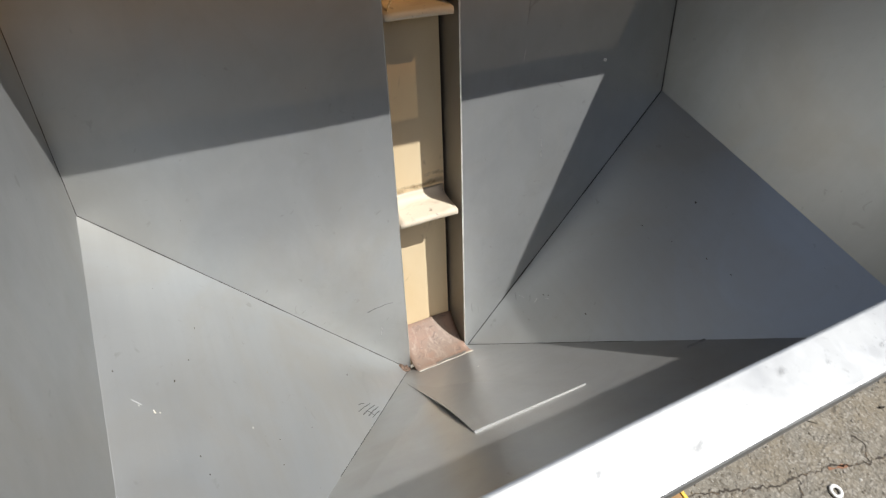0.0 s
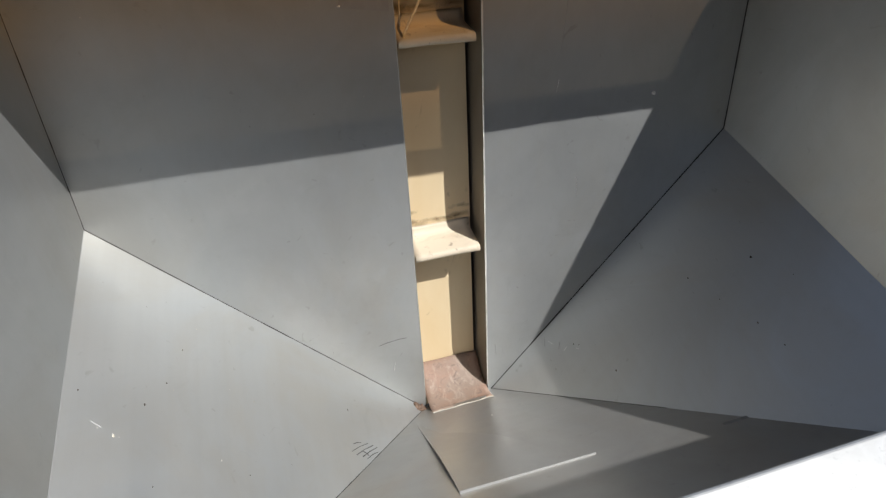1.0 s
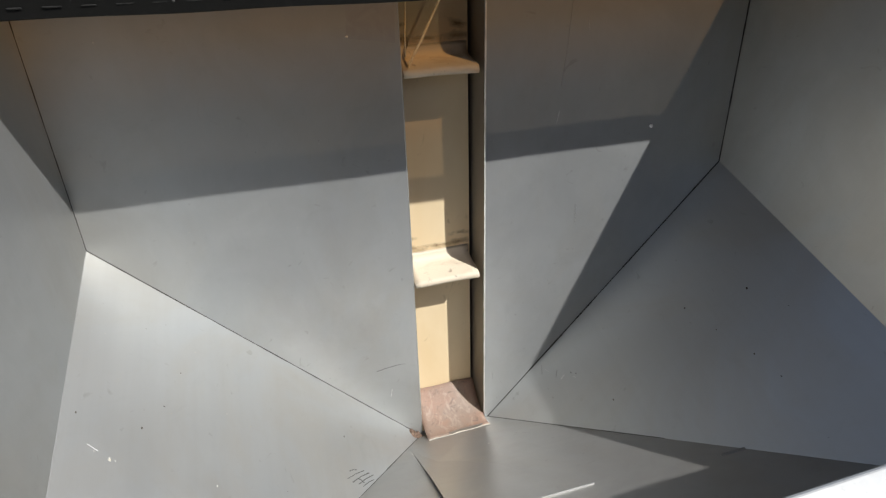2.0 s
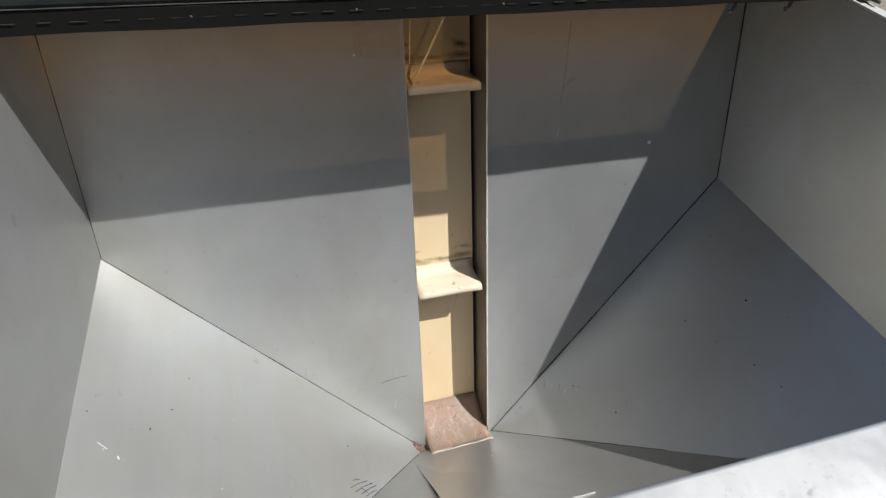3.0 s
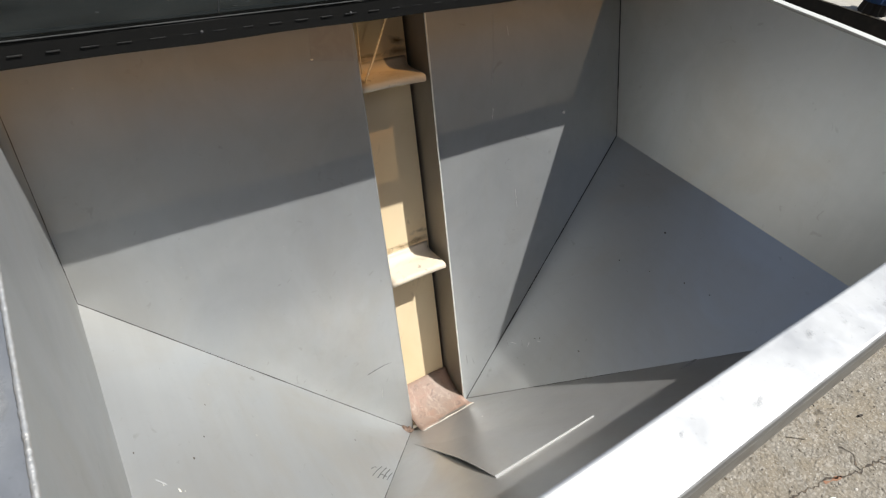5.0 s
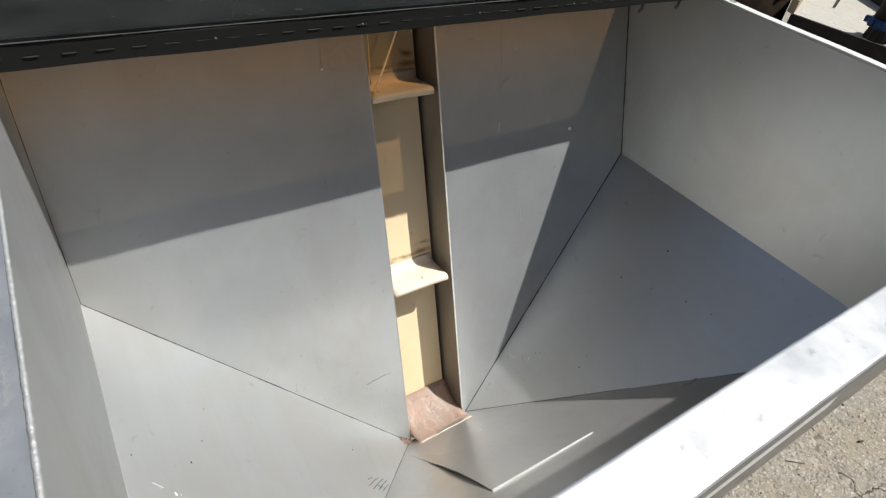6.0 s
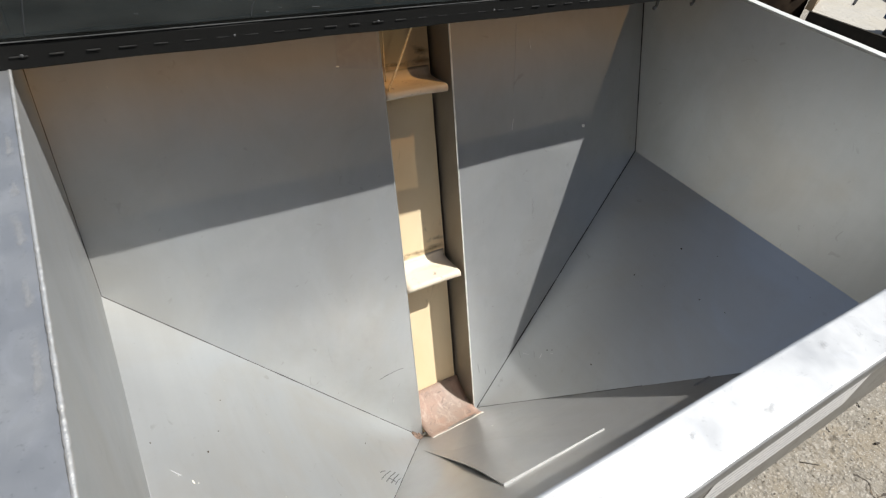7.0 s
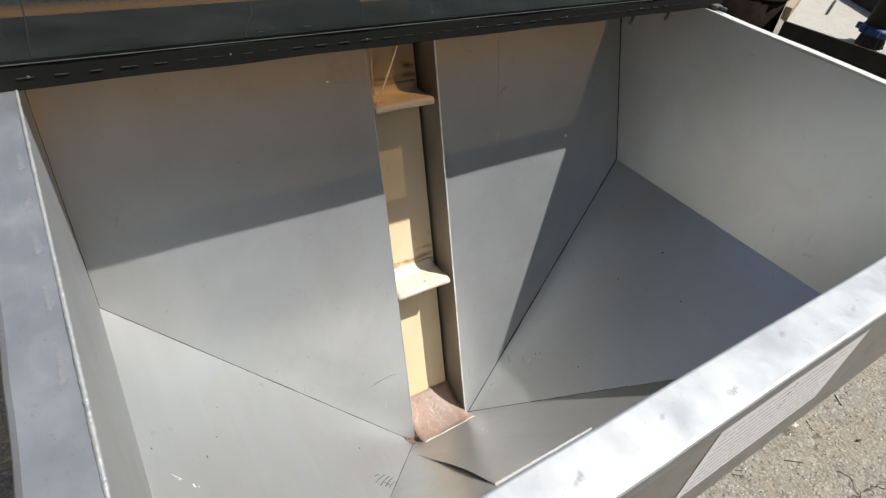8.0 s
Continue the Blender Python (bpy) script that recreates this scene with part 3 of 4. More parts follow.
for i in range(n):
    bm.faces.new((top[i][0], low[i][0], low[i + 1][0], top[i + 1][0]))
    bm.faces.new((top[i][m], top[i + 1][m], low[i + 1][m], low[i][m]))
for j in range(m):
    bm.faces.new((top[0][j], top[0][j + 1], low[0][j + 1], low[0][j]))
    bm.faces.new((top[n][j], low[n][j], low[n][j + 1], top[n][j + 1]))
part("sheet", bm, STEEL_CROSS, plate)
a, b = plate_top(0, 1), plate_top(1, 1)
lip = bmesh.new()
ends = []
for p, wdt in ((a, 0.0028), (b, 0.0024)):
    ring = []
    for du, dn in ((0.0016, -0.0016), (0.0018, wdt * 0.9), (0.0008, wdt), (-0.0006, wdt * 0.95), (-0.0006, -0.0016)):
        ring.append(lip.verts.new(p + Vector((0, -0.707, 0.707)) * du + Vector((0, 0.707, 0.707)) * dn))
    ends.append(ring)
for j in range(5):
    lip.faces.new((ends[0][j], ends[0][(j + 1) % 5], ends[1][(j + 1) % 5], ends[1][j]))
lip.faces.new(ends[0])
lip.faces.new(ends[1])
part("lip", lip, STREAK, plate, "pale folded lip")

# The sticker on the front wall, with lines of small print
sticker = thing("warning_sticker", (0.15, YF - t, -0.345), "white printed instruction sticker on the steel front wall", "sticker")
part("paper", box(-0.012, 0.318, YF - t - 0.0008, YF - t - 0.0002, -0.338, -0.187), PAPER, sticker)
rnd = random.Random(4)
for row in range(9):
    z = -0.206 - row * 0.0145
    x = 0.004
    end = 0.30 - rnd.uniform(0, 0.05)
    bars = []
    while x < end:
        wd = rnd.uniform(0.008, 0.050)
        bars.append(box(x, min(x + wd, end), YF - t - 0.00084, YF - t - 0.0006, z - 0.0020, z + 0.0020))
        x += wd + 0.004
    part("print_line", join(*bars), PRINT, sticker)
bars = []
for i in range(9):
    z = -0.200 - i * 0.0085
    xx = 0.148 + 0.003 * math.sin(i * 2.3)
    w = rnd.uniform(0.0008, 0.0024)
    bars.append(box(xx - w, xx + w, YF - t - 0.00088, YF - t - 0.0006, z - rnd.uniform(0.003, 0.006), z))
part("tear", join(*bars), PRINT_DARK, sticker, "dark broken crease down the sticker")

# The conveyor in the slot
conveyor = thing("belt_conveyor", (0.07, -0.45, GROUND), "inclined tan cleated belt conveyor in a steel channel", "conveyor")
ZTOP = -0.012
for x, s in ((XS1, 1), (XS0, -1)):
    part("channel_side", sheet([back(x, ZTOP, 0.002), back(x, -1.02, 0.002), back(x, -1.02, 0.12), back(x, ZTOP, 0.12)], 0.003, (s, 0, 0)), CHANNEL, conveyor)
part("channel_back", sheet([back(XS0, ZTOP, 0.12), back(XS1, ZTOP, 0.12), back(XS1, -1.02, 0.12), back(XS0, -1.02, 0.12)], 0.003, (0, 1, 0)), CHANNEL, conveyor)
BD = 0.072
part("belt", sheet([back(0.002, ZTOP, BD), back(0.142, ZTOP, BD), back(0.142, -1.0, BD), back(0.002, -1.0, BD)], 0.006, (0, 1, -0.3)), BELT, conveyor, "smooth tan rubber belt with stains")
for x in (-0.03, 0.18):
    part("conveyor_leg", box(x - 0.02, x + 0.02, -0.30, -0.26, GROUND, -1.0), OUTER, conveyor)


def cleat(u):
    """A curved cleat: its outline by (height along the belt, depth), u the height of its tip."""
    nl = math.hypot(1, LEAN)
    line = [(0.042, BD - 0.0008), (0.035, BD - 0.002), (0.028, BD - 0.0050), (0.0225, BD - 0.011), (0.0190, BD - 0.022), (0.0155, BD - 0.040), (0.0115, 0.010), (0.0102, 0.004), (0.0080, 0.0005), (0.003, -0.0008),
            (-0.002, 0.0005), (-0.0038, 0.004), (-0.003, 0.010), (0.003, BD - 0.040), (0.007, BD - 0.022), (0.003, BD - 0.008), (-0.001, BD - 0.003), (-0.004, BD)]
    pts = []
    for h, d in line:
        s = u + h
        p = Vector((0, LEAN * s / nl, s / nl))
        q = p + Vector((0, 1, -LEAN)) / nl * d
        pts.append((q.y, q.z))
    rnd = random.Random(int(-u * 1000))
    ph = rnd.uniform(0, 6)
    return profile(pts, 0.0045, 0.138, 10, lambda w, j: (0, 0.0008 * math.sin(5 * w + ph + j * 0.2)))


def smear(u0, u1, x0, x1, seed):
    """A smear on the belt between two heights, thin at its rim."""
    nl = math.hypot(1, LEAN)
    u = (u0 + u1) / 2
    c = Vector(((x0 + x1) / 2, LEAN * u / nl, u / nl)) + Vector((0, 1, -LEAN)) / nl * (BD - 0.0016)
    bm = film(c, Vector(((x1 - x0) / 2, 0, 0)), Vector((0, LEAN, 1)) / nl * (u1 - u0) / 2, seed, 4, 20)
    for v in bm.verts:
        v.co.x = min(max(v.co.x, 0.003), 0.141)
    return bm


for u in (-0.211, -0.618):
    cl = part("cleat", cleat(u), CLEAT, conveyor, "curved tan rubber cleat, dusty", True)
    for i, (a, b, x0, x1) in enumerate(((0.040, 0.062, -0.010, 0.060), (0.042, 0.058, 0.030, 0.110), (0.040, 0.064, 0.080, 0.155), (0.062, 0.082, 0.098, 0.150), (0.066, 0.080, -0.010, 0.030))):
        part("stain", smear(u + a, u + b, x0, x1, i + int(-1000 * u)), BELT_FILM, cl, "soft brown smear across the belt")

# Rubber skirt at the foot of the belt
outl = [(-0.3725, -0.9090), (-0.362, -0.9180), (-0.345, -0.9235), (-0.322, -0.9255), (-0.298, -0.9225), (-0.280, -0.9155), (-0.263, -0.9065), (-0.250, -0.8975)]
low = [(y + 0.0015, z - 0.003) for y, z in reversed(outl)]
RISE = {0: 1.0, 15: 1.0, 1: 0.7, 14: 0.7, 2: 0.35, 13: 0.35}
part("skirt", profile(outl + low, 0.004, 0.146, 12, lambda w, j: (0.0008 * math.sin(9 * w + j), 0.0010 * math.sin(7 * w + 0.6 * j) + 0.0075 * w * RISE.get(j, 0.0))), SKIRT, conveyor, "pinkish brown stained rubber skirt at the slot foot", True)
part("skirt_edge", tube([(0.004 + 0.142 * i / 16, -0.3746 + 0.0008 * math.sin(i), -0.9048 + 0.0072 * i / 16) for i in range(17)], 0.0012, 6, 0.35, 12), MEAL, conveyor, "pale frayed skirt edge")

# Hanging cord in the slot
pts = [back(0.113, -0.020, 0.020), back(0.093, -0.055, 0.018), back(0.073, -0.092, 0.016), back(0.041, -0.146, 0.015), back(0.018, -0.182, 0.015), back(0.0155, -0.188, 0.015), back(0.022, -0.1905, 0.014)]
solid("cord", tube(pts, 0.0022, 6, 0.10, 14), CORD, "thin straw-coloured cord hanging down beside the belt", "cord", "cords in the slot", smooth=True)
pts = [back(0.0185, -0.020, 0.020), back(0.0168, -0.088, 0.017), back(0.0128, -0.140, 0.016), back(0.0118, -0.172, 0.016)]
solid("cord", tube(pts, 0.0011, 6, 0.10, 15), CORD, "very thin pale cord end hanging at the slot edge", "cord", "cords in the slot", smooth=True)

# The lid: a smoked plastic sheet over the rear of the hopper, edged by a dashed black bar
lid = thing("plastic_cover", (0.07, -0.12, 0.0), "dark smoked plastic cover edged by a dashed black bar", "cover")
LX0, LX1 = XL - 0.34, XR + 0.05
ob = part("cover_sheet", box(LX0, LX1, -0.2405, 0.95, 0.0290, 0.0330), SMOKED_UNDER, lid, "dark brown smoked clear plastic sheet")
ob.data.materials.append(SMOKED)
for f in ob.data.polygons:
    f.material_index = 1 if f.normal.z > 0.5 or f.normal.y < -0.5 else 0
for x, y, w in ((-0.190, -0.222, 0.0045), (-0.255, -0.226, 0.0018), (-0.235, -0.215, 0.0016), (0.02, -0.21, 0.0018), (-0.40, -0.20, 0.0015)):
    part("chip", tube([(x - w, y + 0.0012, 0.0332), (x, y + 0.0004, 0.0332), (x + w, y - 0.001, 0.0332)], 0.0006, 5, 0.3, 63), WORN, lid, "pale scratch on the dark sheet")
part("joint", tube([(-0.5115, -0.238, 0.0332), (-0.507, -0.12, 0.0332), (-0.500, 0.10, 0.0332), (-0.49, 0.40, 0.0332)], 0.0009, 5, 0.2, 64), HINGE, lid, "dark joint between two plastic sheets")
part("crack", tube([(-0.279, -0.238, 0.0332), (-0.266, -0.20, 0.0332), (-0.243, -0.155, 0.0332), (-0.232, -0.11, 0.0332), (-0.20, -0.02, 0.0332)], 0.0008, 5, 0.5, 65), HINGE, lid, "dark crack across the plastic sheet")
bar = part("hinge_bar", profile([(-0.215, 0.0005), (-0.2395, 0.0), (-0.241, 0.0015), (-0.241, 0.0265), (-0.2395, 0.028), (-0.2165, 0.028), (-0.215, 0.0265)], LX0, LX1, 60,
                               lambda u, j: (0.0005 * math.sin(31 * u), 0.0006 * math.sin(47 * u + 0.4 * j))), HINGE, lid, "black edge bar with grey dashes for its gloss")
rnd = random.Random(3)
# Dashes: the gloss on the bar's knuckles put in as grey strips
for i in range(41):
    x = -0.7645 + i * 0.0345
    wd = rnd.uniform(0.006, 0.009)
    part("slot", box(x - wd, x + wd, -0.2417, -0.2402, 0.0124, 0.0140, 0.0003, 1), KNUCKLE_GLOSS, bar)
for x in (-0.520, -0.302, -0.109, 0.086, 0.280, 0.474):
    part("bolt", bolt((x, -0.241, 0.014), (0, -1, 0), 0.0020, 0.0010), ZINC, lid, "round zinc bolt head", True)
for x in (0.47, 0.575):
    part("hook_bolt", join(tube(between((x, -0.232, 0.002), (x - 0.001, -0.232, -0.012), 4), 0.0028, 8), tube([(x - 0.001, -0.232, -0.012), (x - 0.006, -0.233, -0.016), (x - 0.009, -0.234, -0.013)], 0.0026, 8)), ZINC, lid, "", True)
part("bar_edge", tube(between((LX0, -0.2412, 0.0288), (LX1, -0.2412, 0.0288), 70), 0.0007, 6, 0.25, 17), WORN, lid, "worn pale edge of the bar")
part("end_catch", join(box(XR + 0.008, XR + 0.030, -0.258, -0.242, 0.001, 0.008, 0.002), tube(between((XR + 0.018, -0.25, 0.005), (XR + 0.018, -0.275, 0.006), 4), 0.003, 8)), ZINC, lid, "bright metal catch", True)

# Things beyond the hopper
deck = thing("trailer_deck", (5.6, 0.3, GROUND), "pale trailer deck with a side face coloured dark for shade", "trailer")
D0, D1, D2, D3 = (3.985, 1.2125), (4.40, -3.0), (8.0, -3.0), (6.5, 2.31)


def slab(outline, z0, z1, bevel=0.004):
    """An upright block on the given outline of (x, y) points."""
    return sheet([(x, y, z0) for x, y in outline], z1 - z0, (0, 0, 1), bevel)


part("deck_top", slab((D0, D1, D2, D3), -0.776, -0.77, 0.001), DECK, deck, "pale wrinkled sheet on the deck")
# Side face of the deck, its shade put into the black colour
part("shaded_side", slab(((3.992, 1.20), (4.39, -2.9), (4.48, -2.9), (4.08, 1.22)), GROUND, -0.779), BEAM, deck, "deck side face with its shade painted black")
part("end_board", slab(((3.965, 1.225), (3.985, 1.18), (6.52, 2.27), (6.50, 2.34)), -0.768, -0.68), CARD, deck, "tan board along the deck end")
# Added dark block that hides the lit ground behind the deck end
part("end_block", slab(((4.00, 1.205), (4.03, 1.15), (6.5, 2.21), (6.49, 2.26)), GROUND, -0.779), BEAM, deck, "added dark block below the end board")
solid("strap", tube([(4.53, 1.18, -0.762), (4.78, 1.28, -0.758), (5.05, 1.39, -0.762)], 0.009, 6, 0.1, 21, 0.4), BEAM, "dark strap lying on the trailer deck", "strap")
solid("machine_box", slab(((5.36, 1.50), (4.84, 0.80), (5.6, 0.30), (6.2, 1.10)), -0.77, -0.56, 0.015), BEAM, "dark steel machine box standing on the deck", "machine")
MX, MY = 4.11, 0.655
motor = thing("blue_motor", (MX, MY, -0.77), "small blue motor with black ribbed caps on the deck", "motor")
bm = bmesh.new()
bmesh.ops.create_cone(bm, cap_ends=True, segments=20, radius1=0.105, radius2=0.105, depth=0.055)
bmesh.ops.bevel(bm, geom=[e for e in bm.edges if len(e.link_faces) == 2 and e.calc_face_angle() > 1], offset=0.012, segments=2, affect="EDGES")
bm.transform(Matrix.Translation((MX, MY, -0.668)))
part("housing", bm, BLUE, motor, "blue painted housing", True)
bm = bmesh.new()
bmesh.ops.create_cone(bm, cap_ends=True, segments=24, radius1=0.088, radius2=0.075, depth=0.075)
for v in bm.verts:
    kx = 1.0 if (round(math.atan2(v.co.y, v.co.x) / (math.pi / 12)) % 2) else 0.86
    v.co.x, v.co.y = v.co.x * kx, v.co.y * kx
bm.transform(Matrix.Translation((MX, MY, -0.7325)))
part("ribbed_cap", bm, BEAM, motor, "black ribbed cap")
for a in range(7):
    c, q = math.cos(a * 0.9), math.sin(a * 0.9)
    part("lug", box(MX + 0.108 * c - 0.015, MX + 0.108 * c + 0.015, MY + 0.108 * q - 0.015, MY + 0.108 * q + 0.015, -0.685, -0.645, 0.004), BLUE, motor, "blue clamp lug")
bm = bmesh.new()
bmesh.ops.create_cone(bm, cap_ends=True, segments=20, radius1=0.085, radius2=0.07, depth=0.20)
bm.transform(Matrix.Translation((MX, MY, -0.541)))
part("upper_cap", bm, BEAM, motor, "dark upper cap", True)
tank = thing("iron_drum", (4.00, 1.58, GROUND), "rusty brown iron drum beside the trailer", "drum")
bm = bmesh.new()
bmesh.ops.create_cone(bm, cap_ends=True, segments=32, radius1=0.30, radius2=0.30, depth=0.85)
bm.transform(Matrix.Translation((4.00, 1.58, GROUND + 0.425)))
part("shell", bm, IRON, tank, "", True)
for z in (0.02, 0.28, 0.56, 0.84):
    part("hoop", tube([(4.00 + 0.302 * math.cos(a * math.pi / 16), 1.58 + 0.302 * math.sin(a * math.pi / 16), GROUND + z) for a in range(33)], 0.012, 6), IRON, tank, "", True)

# On the ground
crate = thing("small_crate", (0.72, -0.78, GROUND), "small orange board box with a yellow edge on the concrete", "box")
part("board", box(0.685, 0.744, -0.86, -0.70, GROUND, GROUND + 0.06, 0.003), BOARD, crate)
part("edge_strip", box(0.7445, 0.7565, -0.865, -0.695, GROUND, GROUND + 0.065, 0.002), YELLOW, crate, "yellow painted edge strip")
bm = bmesh.new()
ringv = []
for i in range(20):
    a = 2 * math.pi * i / 20
    row = []
    for j in range(8):
        b = 2 * math.pi * j / 8
        r = 0.0175 + 0.0065 * math.cos(b)
        row.append(bm.verts.new((1.282 + r * math.cos(a), -1.027 + r * math.sin(a), GROUND + 0.006 + 0.005 * math.sin(b))))
    ringv.append(row)
for i in range(20):
    for j in range(8):
        bm.faces.new((ringv[i][j], ringv[(i + 1) % 20][j], ringv[(i + 1) % 20][(j + 1) % 8], ringv[i][(j + 1) % 8]))
solid("plastic_ring", bm, WHITE, "small white plastic ring lying on the concrete", "ring", smooth=True)


def crack(points, width, seed):
    rnd = random.Random(seed)
    bm = bmesh.new()
    pts = []
    for a, b in zip(points, points[1:]):
        a, b = Vector(a), Vector(b)
        nn = max(2, int((b - a).length / 0.012))
        for i in range(nn):
            p = a.lerp(b, i / nn)
            pts.append(Vector((p.x + rnd.gauss(0, 0.0032), p.y + rnd.gauss(0, 0.0032), GROUND + 0.0015)))
    prev = None
    for i, p in enumerate(pts):
        d = (pts[min(i + 1, len(pts) - 1)] - pts[max(i - 1, 0)])
        q = Vector((-d.y, d.x, 0)).normalized() * width * rnd.uniform(0.15, 1.6)
        cur = (bm.verts.new(p + q), bm.verts.new(p - q * rnd.uniform(0.5, 1.2)))
        if prev:
            bm.faces.new((prev[0], prev[1], cur[1], cur[0]))
        prev = cur
    return bm


def crack_part(points, width, seed, material=CRACK):
    ob = link("crack", crack([(x, y, 0) for x, y in points], width, seed), material)
    ob.parent = ground
    return ob


crack_part([(0.70, -0.80), (0.86, -0.845), (1.01, -0.895), (1.12, -0.935), (1.21, -0.938), (1.33, -0.958), (1.42, -0.99), (1.49, -1.012), (1.58, -1.022), (1.80, -1.08), (2.3, -1.16)], 0.0032, 31)
crack_part([(1.49, -1.01), (1.53, -0.95), (1.50, -0.90)], 0.0035, 32)
crack_part([(1.58, -1.02), (1.66, -1.10), (1.80, -1.16)], 0.003, 33)
crack_part([(1.33, -0.962), (1.36, -0.972), (1.42, -0.993)], 0.0055, 34, RUST)
crack_part([(1.20, -0.945), (1.16, -0.99), (1.06, -1.02)], 0.0025, 35)


def lumps(count, x0, x1, y0, y1, lo, hi, seed, power=3.0):
    rnd = random.Random(seed)
    vs, fs = [], []
    for _ in range(count):
        cx, cy, r = rnd.uniform(x0, x1), rnd.uniform(y0, y1), lo + (hi - lo) * rnd.random() ** power
        base = len(vs)
        n = 6
        turn = rnd.uniform(0, 6)
        e = rnd.uniform(0.6, 1.0)
        for k2, (rr, hh) in enumerate(((1.0, 0.0), (0.85, 0.5), (0.4, 0.8))):
            for j in range(n):
                a = turn + 2 * math.pi * j / n
                q = r * rr * rnd.uniform(0.8, 1.15)
                vs.append((cx + q * math.cos(a), cy + q * e * math.sin(a), GROUND + r * hh * rnd.uniform(0.7, 1.1)))
        for k2 in range(2):
            for j in range(n):
                fs.append((base + k2 * n + j, base + k2 * n + (j + 1) % n, base + (k2 + 1) * n + (j + 1) % n, base + (k2 + 1) * n + j))
        fs.append(tuple(base + 2 * n + j for j in range(n)))
    me = bpy.data.meshes.new("grit")
    me.from_pydata(vs, [], fs)
    me.materials.append(PEBBLE)
    return me


grit = new("grit", lumps(5000, 0.60, 2.6, -1.5, -0.35, 0.0012, 0.0070, 41, 7.0))
tagged(grit, "loose grit and small stones on the concrete", "grit", kind="stuff")
for p, q, r in (((1.372, -0.788), (1.425, -0.830), 0.0024), ((1.140, -0.722), (1.172, -0.746), 0.0022), ((1.165, -0.716), (1.19, -0.735), 0.0018), ((1.712, -0.887), (1.730, -0.893), 0.006), ((1.86, -0.72), (1.83, -0.765), 0.0028), ((1.62, -0.73), (1.60, -0.77), 0.0020)):
    solid("twig", tube(between((*p, GROUND + r), (*q, GROUND + r), 6), r * 0.65, 6, 0.25, int(p[0] * 100)), TWIG, "short dark twig lying on the concrete", "twig", "twigs on the concrete", smooth=True)

# Crumbs, splashes and scratches inside the hopper
def crumb(p, n, r, seed, flat=0.5):
    rnd = random.Random(seed)
    bm = bmesh.new()
    bmesh.ops.create_icosphere(bm, subdivisions=1, radius=r)
    for v in bm.verts:
        v.co *= rnd.uniform(0.7, 1.2)
    rot = Vector(n).to_track_quat("Z", "Y").to_matrix().to_4x4()
    bm.transform(Matrix.Translation(p) @ rot @ Matrix.Diagonal((1, rnd.uniform(0.5, 1), flat, 1)))
    return bm


NB, NL, NR = (0, -0.941, 0.338), (0.706, 0, 0.708), (-0.705, 0, 0.709)
bits, dark = [], []
for p, n, r in ((on_left(-0.4967, 0.0882), NL, 0.0016),
                (on_front(0.106, -0.4515, 0.006), (0, 0.7, 0.7), 0.0022), (on_left(-0.490, 0.062), NL, 0.0013), (on_left(-0.499, 0.0898), NL, 0.0026), (on_left(-0.5176, 0.2976), NL, 0.0018), (on_left(-0.2884, 0.2539), NL, 0.0014)):
    bits.append(crumb(p, n, r, len(bits)))
for p, n, r in ((on_left(-0.4456, 0.1423), NL, 0.0024), (on_right(-0.419, 0.1666), NR, 0.0030), (on_right(-0.530, 0.2515), NR, 0.0022), (on_right(-0.586, 0.2345), NR, 0.0024), (on_right(-0.463, 0.617), NR, 0.0026), (on_right(-0.3617, 0.690), NR, 0.0024), (on_right(-0.3832, 0.3205), NR, 0.0019), (on_right(-0.455, 0.2887), NR, 0.0015),
                (on_left(-0.440, 0.0244), NL, 0.0022), (on_left(-0.404, 0.185), NL, 0.0015), (on_left(-0.387, 0.671), NL, 0.0020), (on_front(-0.0942, -0.5279), (0, 0.7, 0.7), 0.0018)):
    dark.append(crumb(p, n, r, 20 + len(dark)))
rnd = random.Random(8)
for i in range(30):
    s, y = rnd.uniform(0.02, 0.55), rnd.uniform(-0.78, -0.25)
    lo, hi = YF + (SL.y - YF) * s, L_BEND.y + (SL.y - L_BEND.y) * s
    if lo + 0.02 < y < hi - 0.02:
        (bits if i % 3 else dark).append(crumb(on_left(y, s), NL, rnd.uniform(0.0007, 0.0016), 50 + i))
for i in range(12):
    s, y = rnd.uniform(0.05, 0.7), rnd.uniform(-0.75, -0.25)
    lo, hi = YF + (SR.y - YF) * s, R_BEND.y + (SR.y - R_BEND.y) * s
    if lo + 0.02 < y < hi - 0.02:
        (bits if i % 3 == 0 else dark).append(crumb(on_right(y, s), NR, rnd.uniform(0.0007, 0.0016), 90 + i))
for i in range(14):
    (bits if i % 2 else dark).append(crumb(back(rnd.uniform(XL + 0.05, -0.02), rnd.uniform(-0.75, -0.1)), NB, rnd.uniform(0.0006, 0.0012), 120 + i))
tagged(link("meal_crumbs", join(*bits), MEAL), "pale dried meal crumbs stuck to the steel", "crumbs", kind="stuff")
tagged(link("dark_specks", join(*dark), DARKBIT), "small dark dirt specks stuck to the steel", "specks", kind="stuff")

for x, z, r in ((0.5005, -0.3247, 0.0055), (-0.0855, -0.1337, 0.0030)):
    solid("crumb", crumb(back(x, z, -0.0012), NB, r, int(1000 * abs(x)), 0.8), WHITE, "small white crumb stuck to the steel back panel", "crumb", "crumbs on the back panel")


def mark(points, w, material, label):
    """A thin scuff that lies on the panels."""
    solid("scuff", tube(points, w * 1.1, 5, 0.4, int(abs(points[0][0]) * 999), 0.35), material, label, "scuff", "scuffs on the hopper")


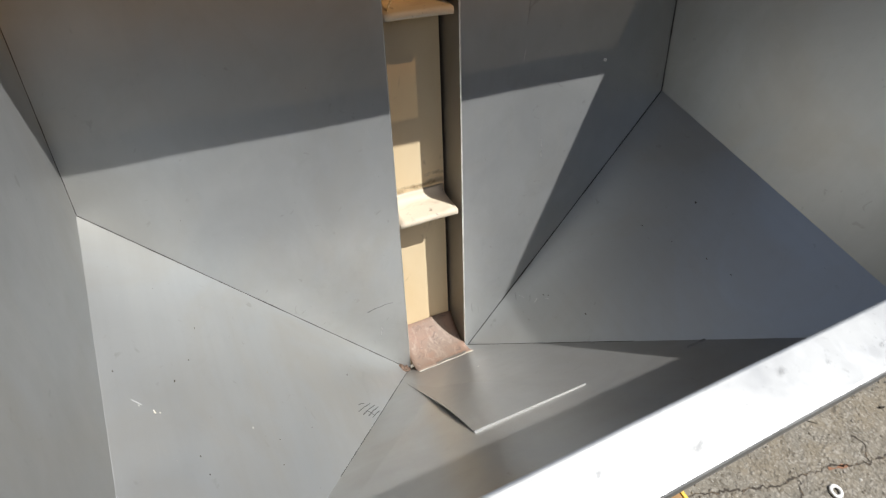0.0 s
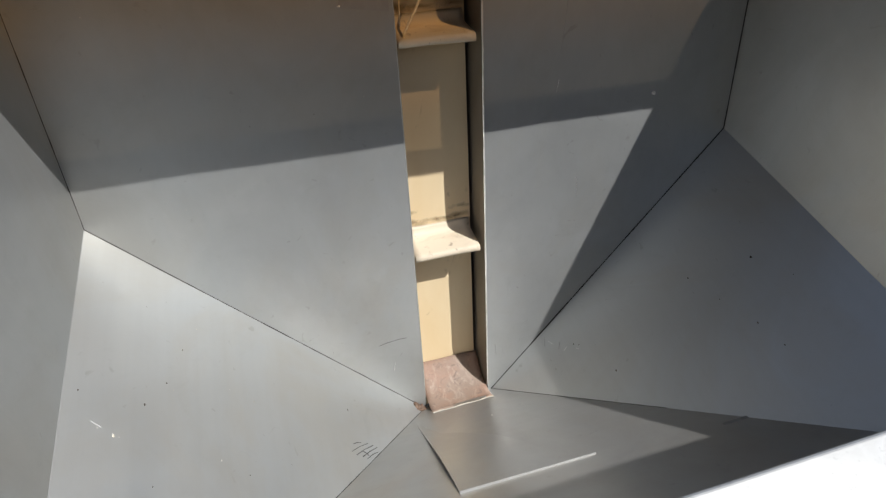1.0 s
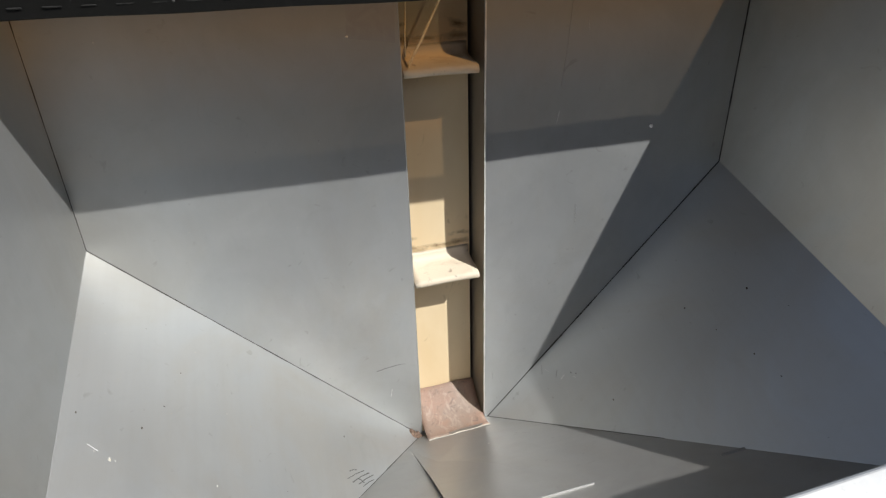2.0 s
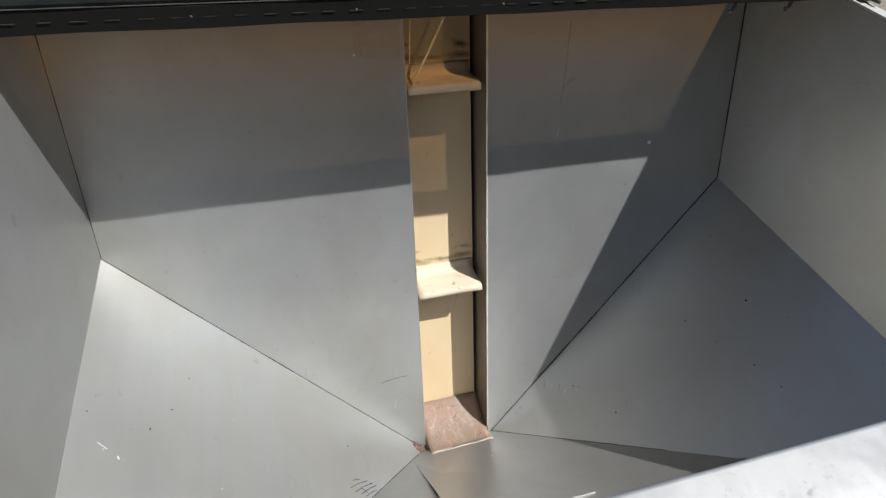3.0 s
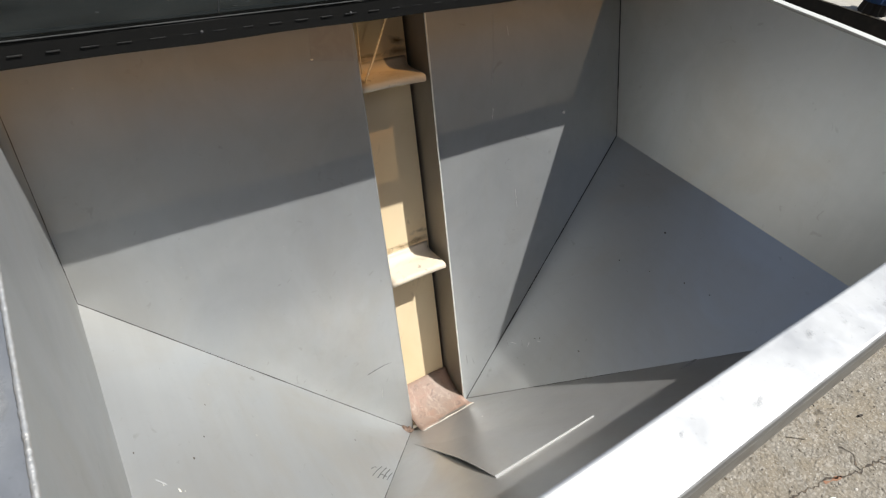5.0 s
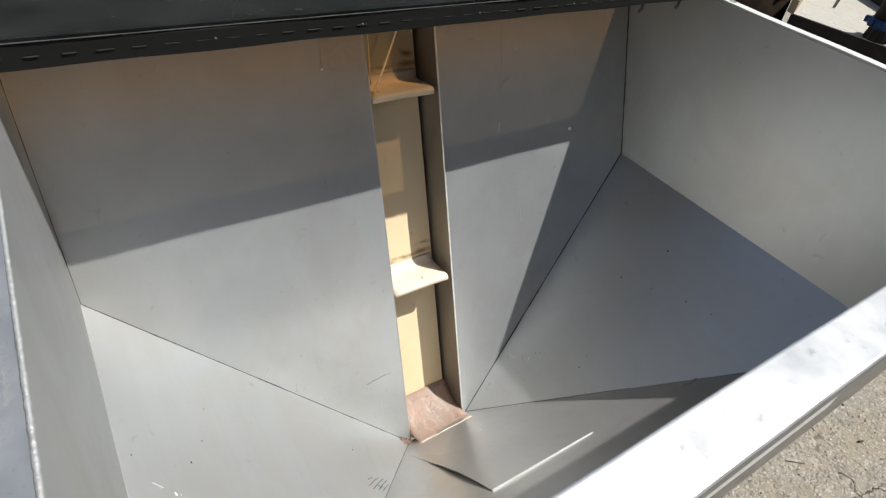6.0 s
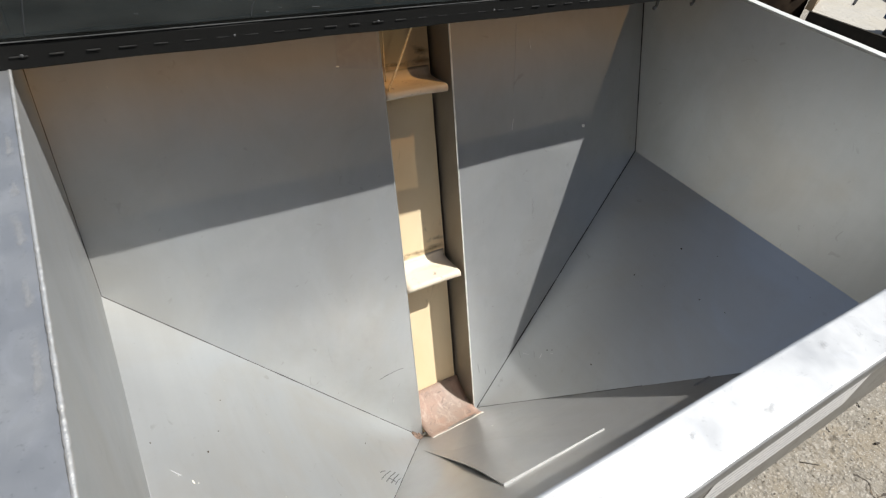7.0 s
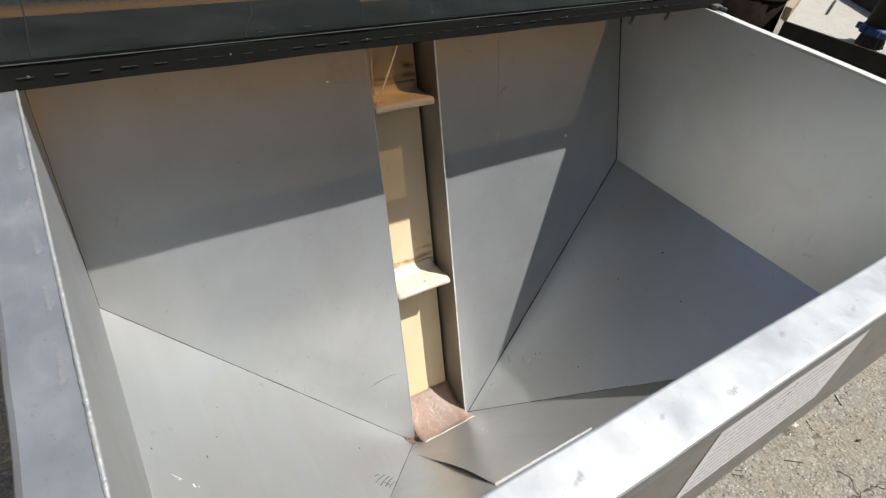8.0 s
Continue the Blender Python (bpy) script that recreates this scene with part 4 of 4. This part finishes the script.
mark([back(-0.0895, -0.7533, -0.0002), back(-0.0708, -0.7504, -0.0002), back(-0.0473, -0.7476, -0.0002), back(-0.0289, -0.7490, -0.0002)], 0.0005, PENCIL, "dark curved scratch on the steel back panel")
mark([back(-0.088, -0.7535, -0.0002), back(-0.070, -0.7495, -0.0002)], 0.0008, PENCIL, "short dark scratch on the steel back panel")
mark([back(-0.060, -0.803, -0.0002), back(-0.064, -0.822, -0.0002)], 0.0010, SCRATCH, "short light scratch on the steel back panel")
mark([back(0.344, -0.1305, -0.0002), back(0.3467, -0.1476, -0.0002)], 0.0007, SCRATCH, "short light scratch on the steel panel")
mark([back(0.1689, -0.819, -0.0002), back(0.1707, -0.843, -0.0002)], 0.0005, STREAK, "faint scratch beside the slot")
mark([back(0.1866, -0.834, -0.0002), back(0.1905, -0.854, -0.0002)], 0.0005, STREAK, "faint scratch beside the slot")
mark([back(0.3455, -0.463, -0.0002), back(0.3482, -0.503, -0.0002)], 0.0006, SCRATCH, "light scratch running down the steel panel")
mark([back(0.2962, -0.279, -0.0002), back(0.292, -0.300, -0.0002)], 0.0006, SCRATCH, "light scratch running down the steel panel")
mark([back(0.310, -0.10, 0.0003), back(0.304, -0.18, 0.0003), back(0.297, -0.235, 0.0003)], 0.0018, STREAK, "dull dark streak down the steel panel")
mark([back(-0.190, -0.640, -0.0002), back(-0.186, -0.675, -0.0002)], 0.0004, STREAK, "short faint scratch on the steel back panel")
for (y0, q0), (y1, q1), w in (((-0.4742, 0.6547), (-0.4522, 0.7179), 0.0008), ((-0.4797, 0.6692), (-0.4551, 0.7347), 0.0010), ((-0.4817, 0.6893), (-0.4582, 0.7482), 0.0010), ((-0.4847, 0.7038), (-0.4673, 0.7482), 0.0008), ((-0.4581, 0.6666), (-0.4534, 0.6922), 0.0009), ((-0.470, 0.690), (-0.478, 0.712), 0.0009)):
    ym, qm = (y0 + y1) / 2 + 0.0015, (q0 + q1) / 2
    mark([on_left(y0, q0, 0.0002), on_left(ym, qm, 0.0002), on_left(y1, q1, 0.0002)], w, PENCIL, "faint pencil stroke on the sloping steel")
mark([on_left(-0.482, 0.050, 0.0002), on_left(-0.489, 0.068, 0.0002)], 0.0005, STREAK, "pale smear on the sloping steel")
for a, b, m in (((-0.308, 0.762), (-0.327, 0.774), STREAK), ((-0.335, 0.747), (-0.322, 0.757), SCRATCH), ((-0.339, 0.725), (-0.352, 0.738), STREAK), ((-0.362, 0.726), (-0.358, 0.712), SCRATCH), ((-0.372, 0.690), (-0.378, 0.683), SCRATCH)):
    mark([on_right(a[0], a[1], 0.0002), on_right(b[0], b[1], 0.0002)], 0.0006, m, "small scratch on the shaded sloping steel")
for i, (x, y, a, b) in enumerate(((-0.155, -0.897, 0.010, 0.005), (-0.067, -0.881, 0.009, 0.004), (-0.03, -0.889, 0.004, 0.0025), (0.02, -0.895, 0.005, 0.003), (-0.22, -0.886, 0.006, 0.003), (0.12, -0.880, 0.012, 0.004), (0.20, -0.893, 0.006, 0.004), (-0.30, -0.890, 0.012, 0.005))):
    solid("smudge", film((x, y, 0.0009), (a, 0.2 * a, 0), (-0.2 * b, b, 0), 700 + i), RIM_FILM, "grey dirt smudge on the bright front rim", "smudge", "smudges on the rim")
for i, (y, a, b) in enumerate(((-0.40, 0.006, 0.030), (-0.47, 0.005, 0.022), (-0.53, 0.007, 0.035), (-0.60, 0.005, 0.025), (-0.67, 0.006, 0.040))):
    solid("smudge", film((XL - 0.008, y, 0.0010), (a, 0, 0), (0.001, b, 0), 720 + i), RIM_FILM, "dark scuffed patch beside the weld on the side rim", "smudge", "smudges on the rim")

# Concrete: two dark stains, a shadow painted as third spot, a pale chip
for i, (x, y, a, b) in enumerate(((1.596, -0.792, 0.032, 0.017), (1.543, -0.818, 0.024, 0.014), (1.510, -0.722, 0.040, 0.026))):
    solid("dark_spot", film((x, y, GROUND + 0.0012), (a, 0.3 * a, 0), (-0.3 * b, b, 0), 740 + i), DARK_SPOT_FILM, "dark spot on the beige concrete", "stain", "damp spots on the concrete")
solid("pale_chip", film((1.564, -0.719, GROUND + 0.0016), (0.024, 0.006, 0), (-0.004, 0.018, 0), 760), PALE_FILM, "pale chipped patch on the beige concrete", "stain")
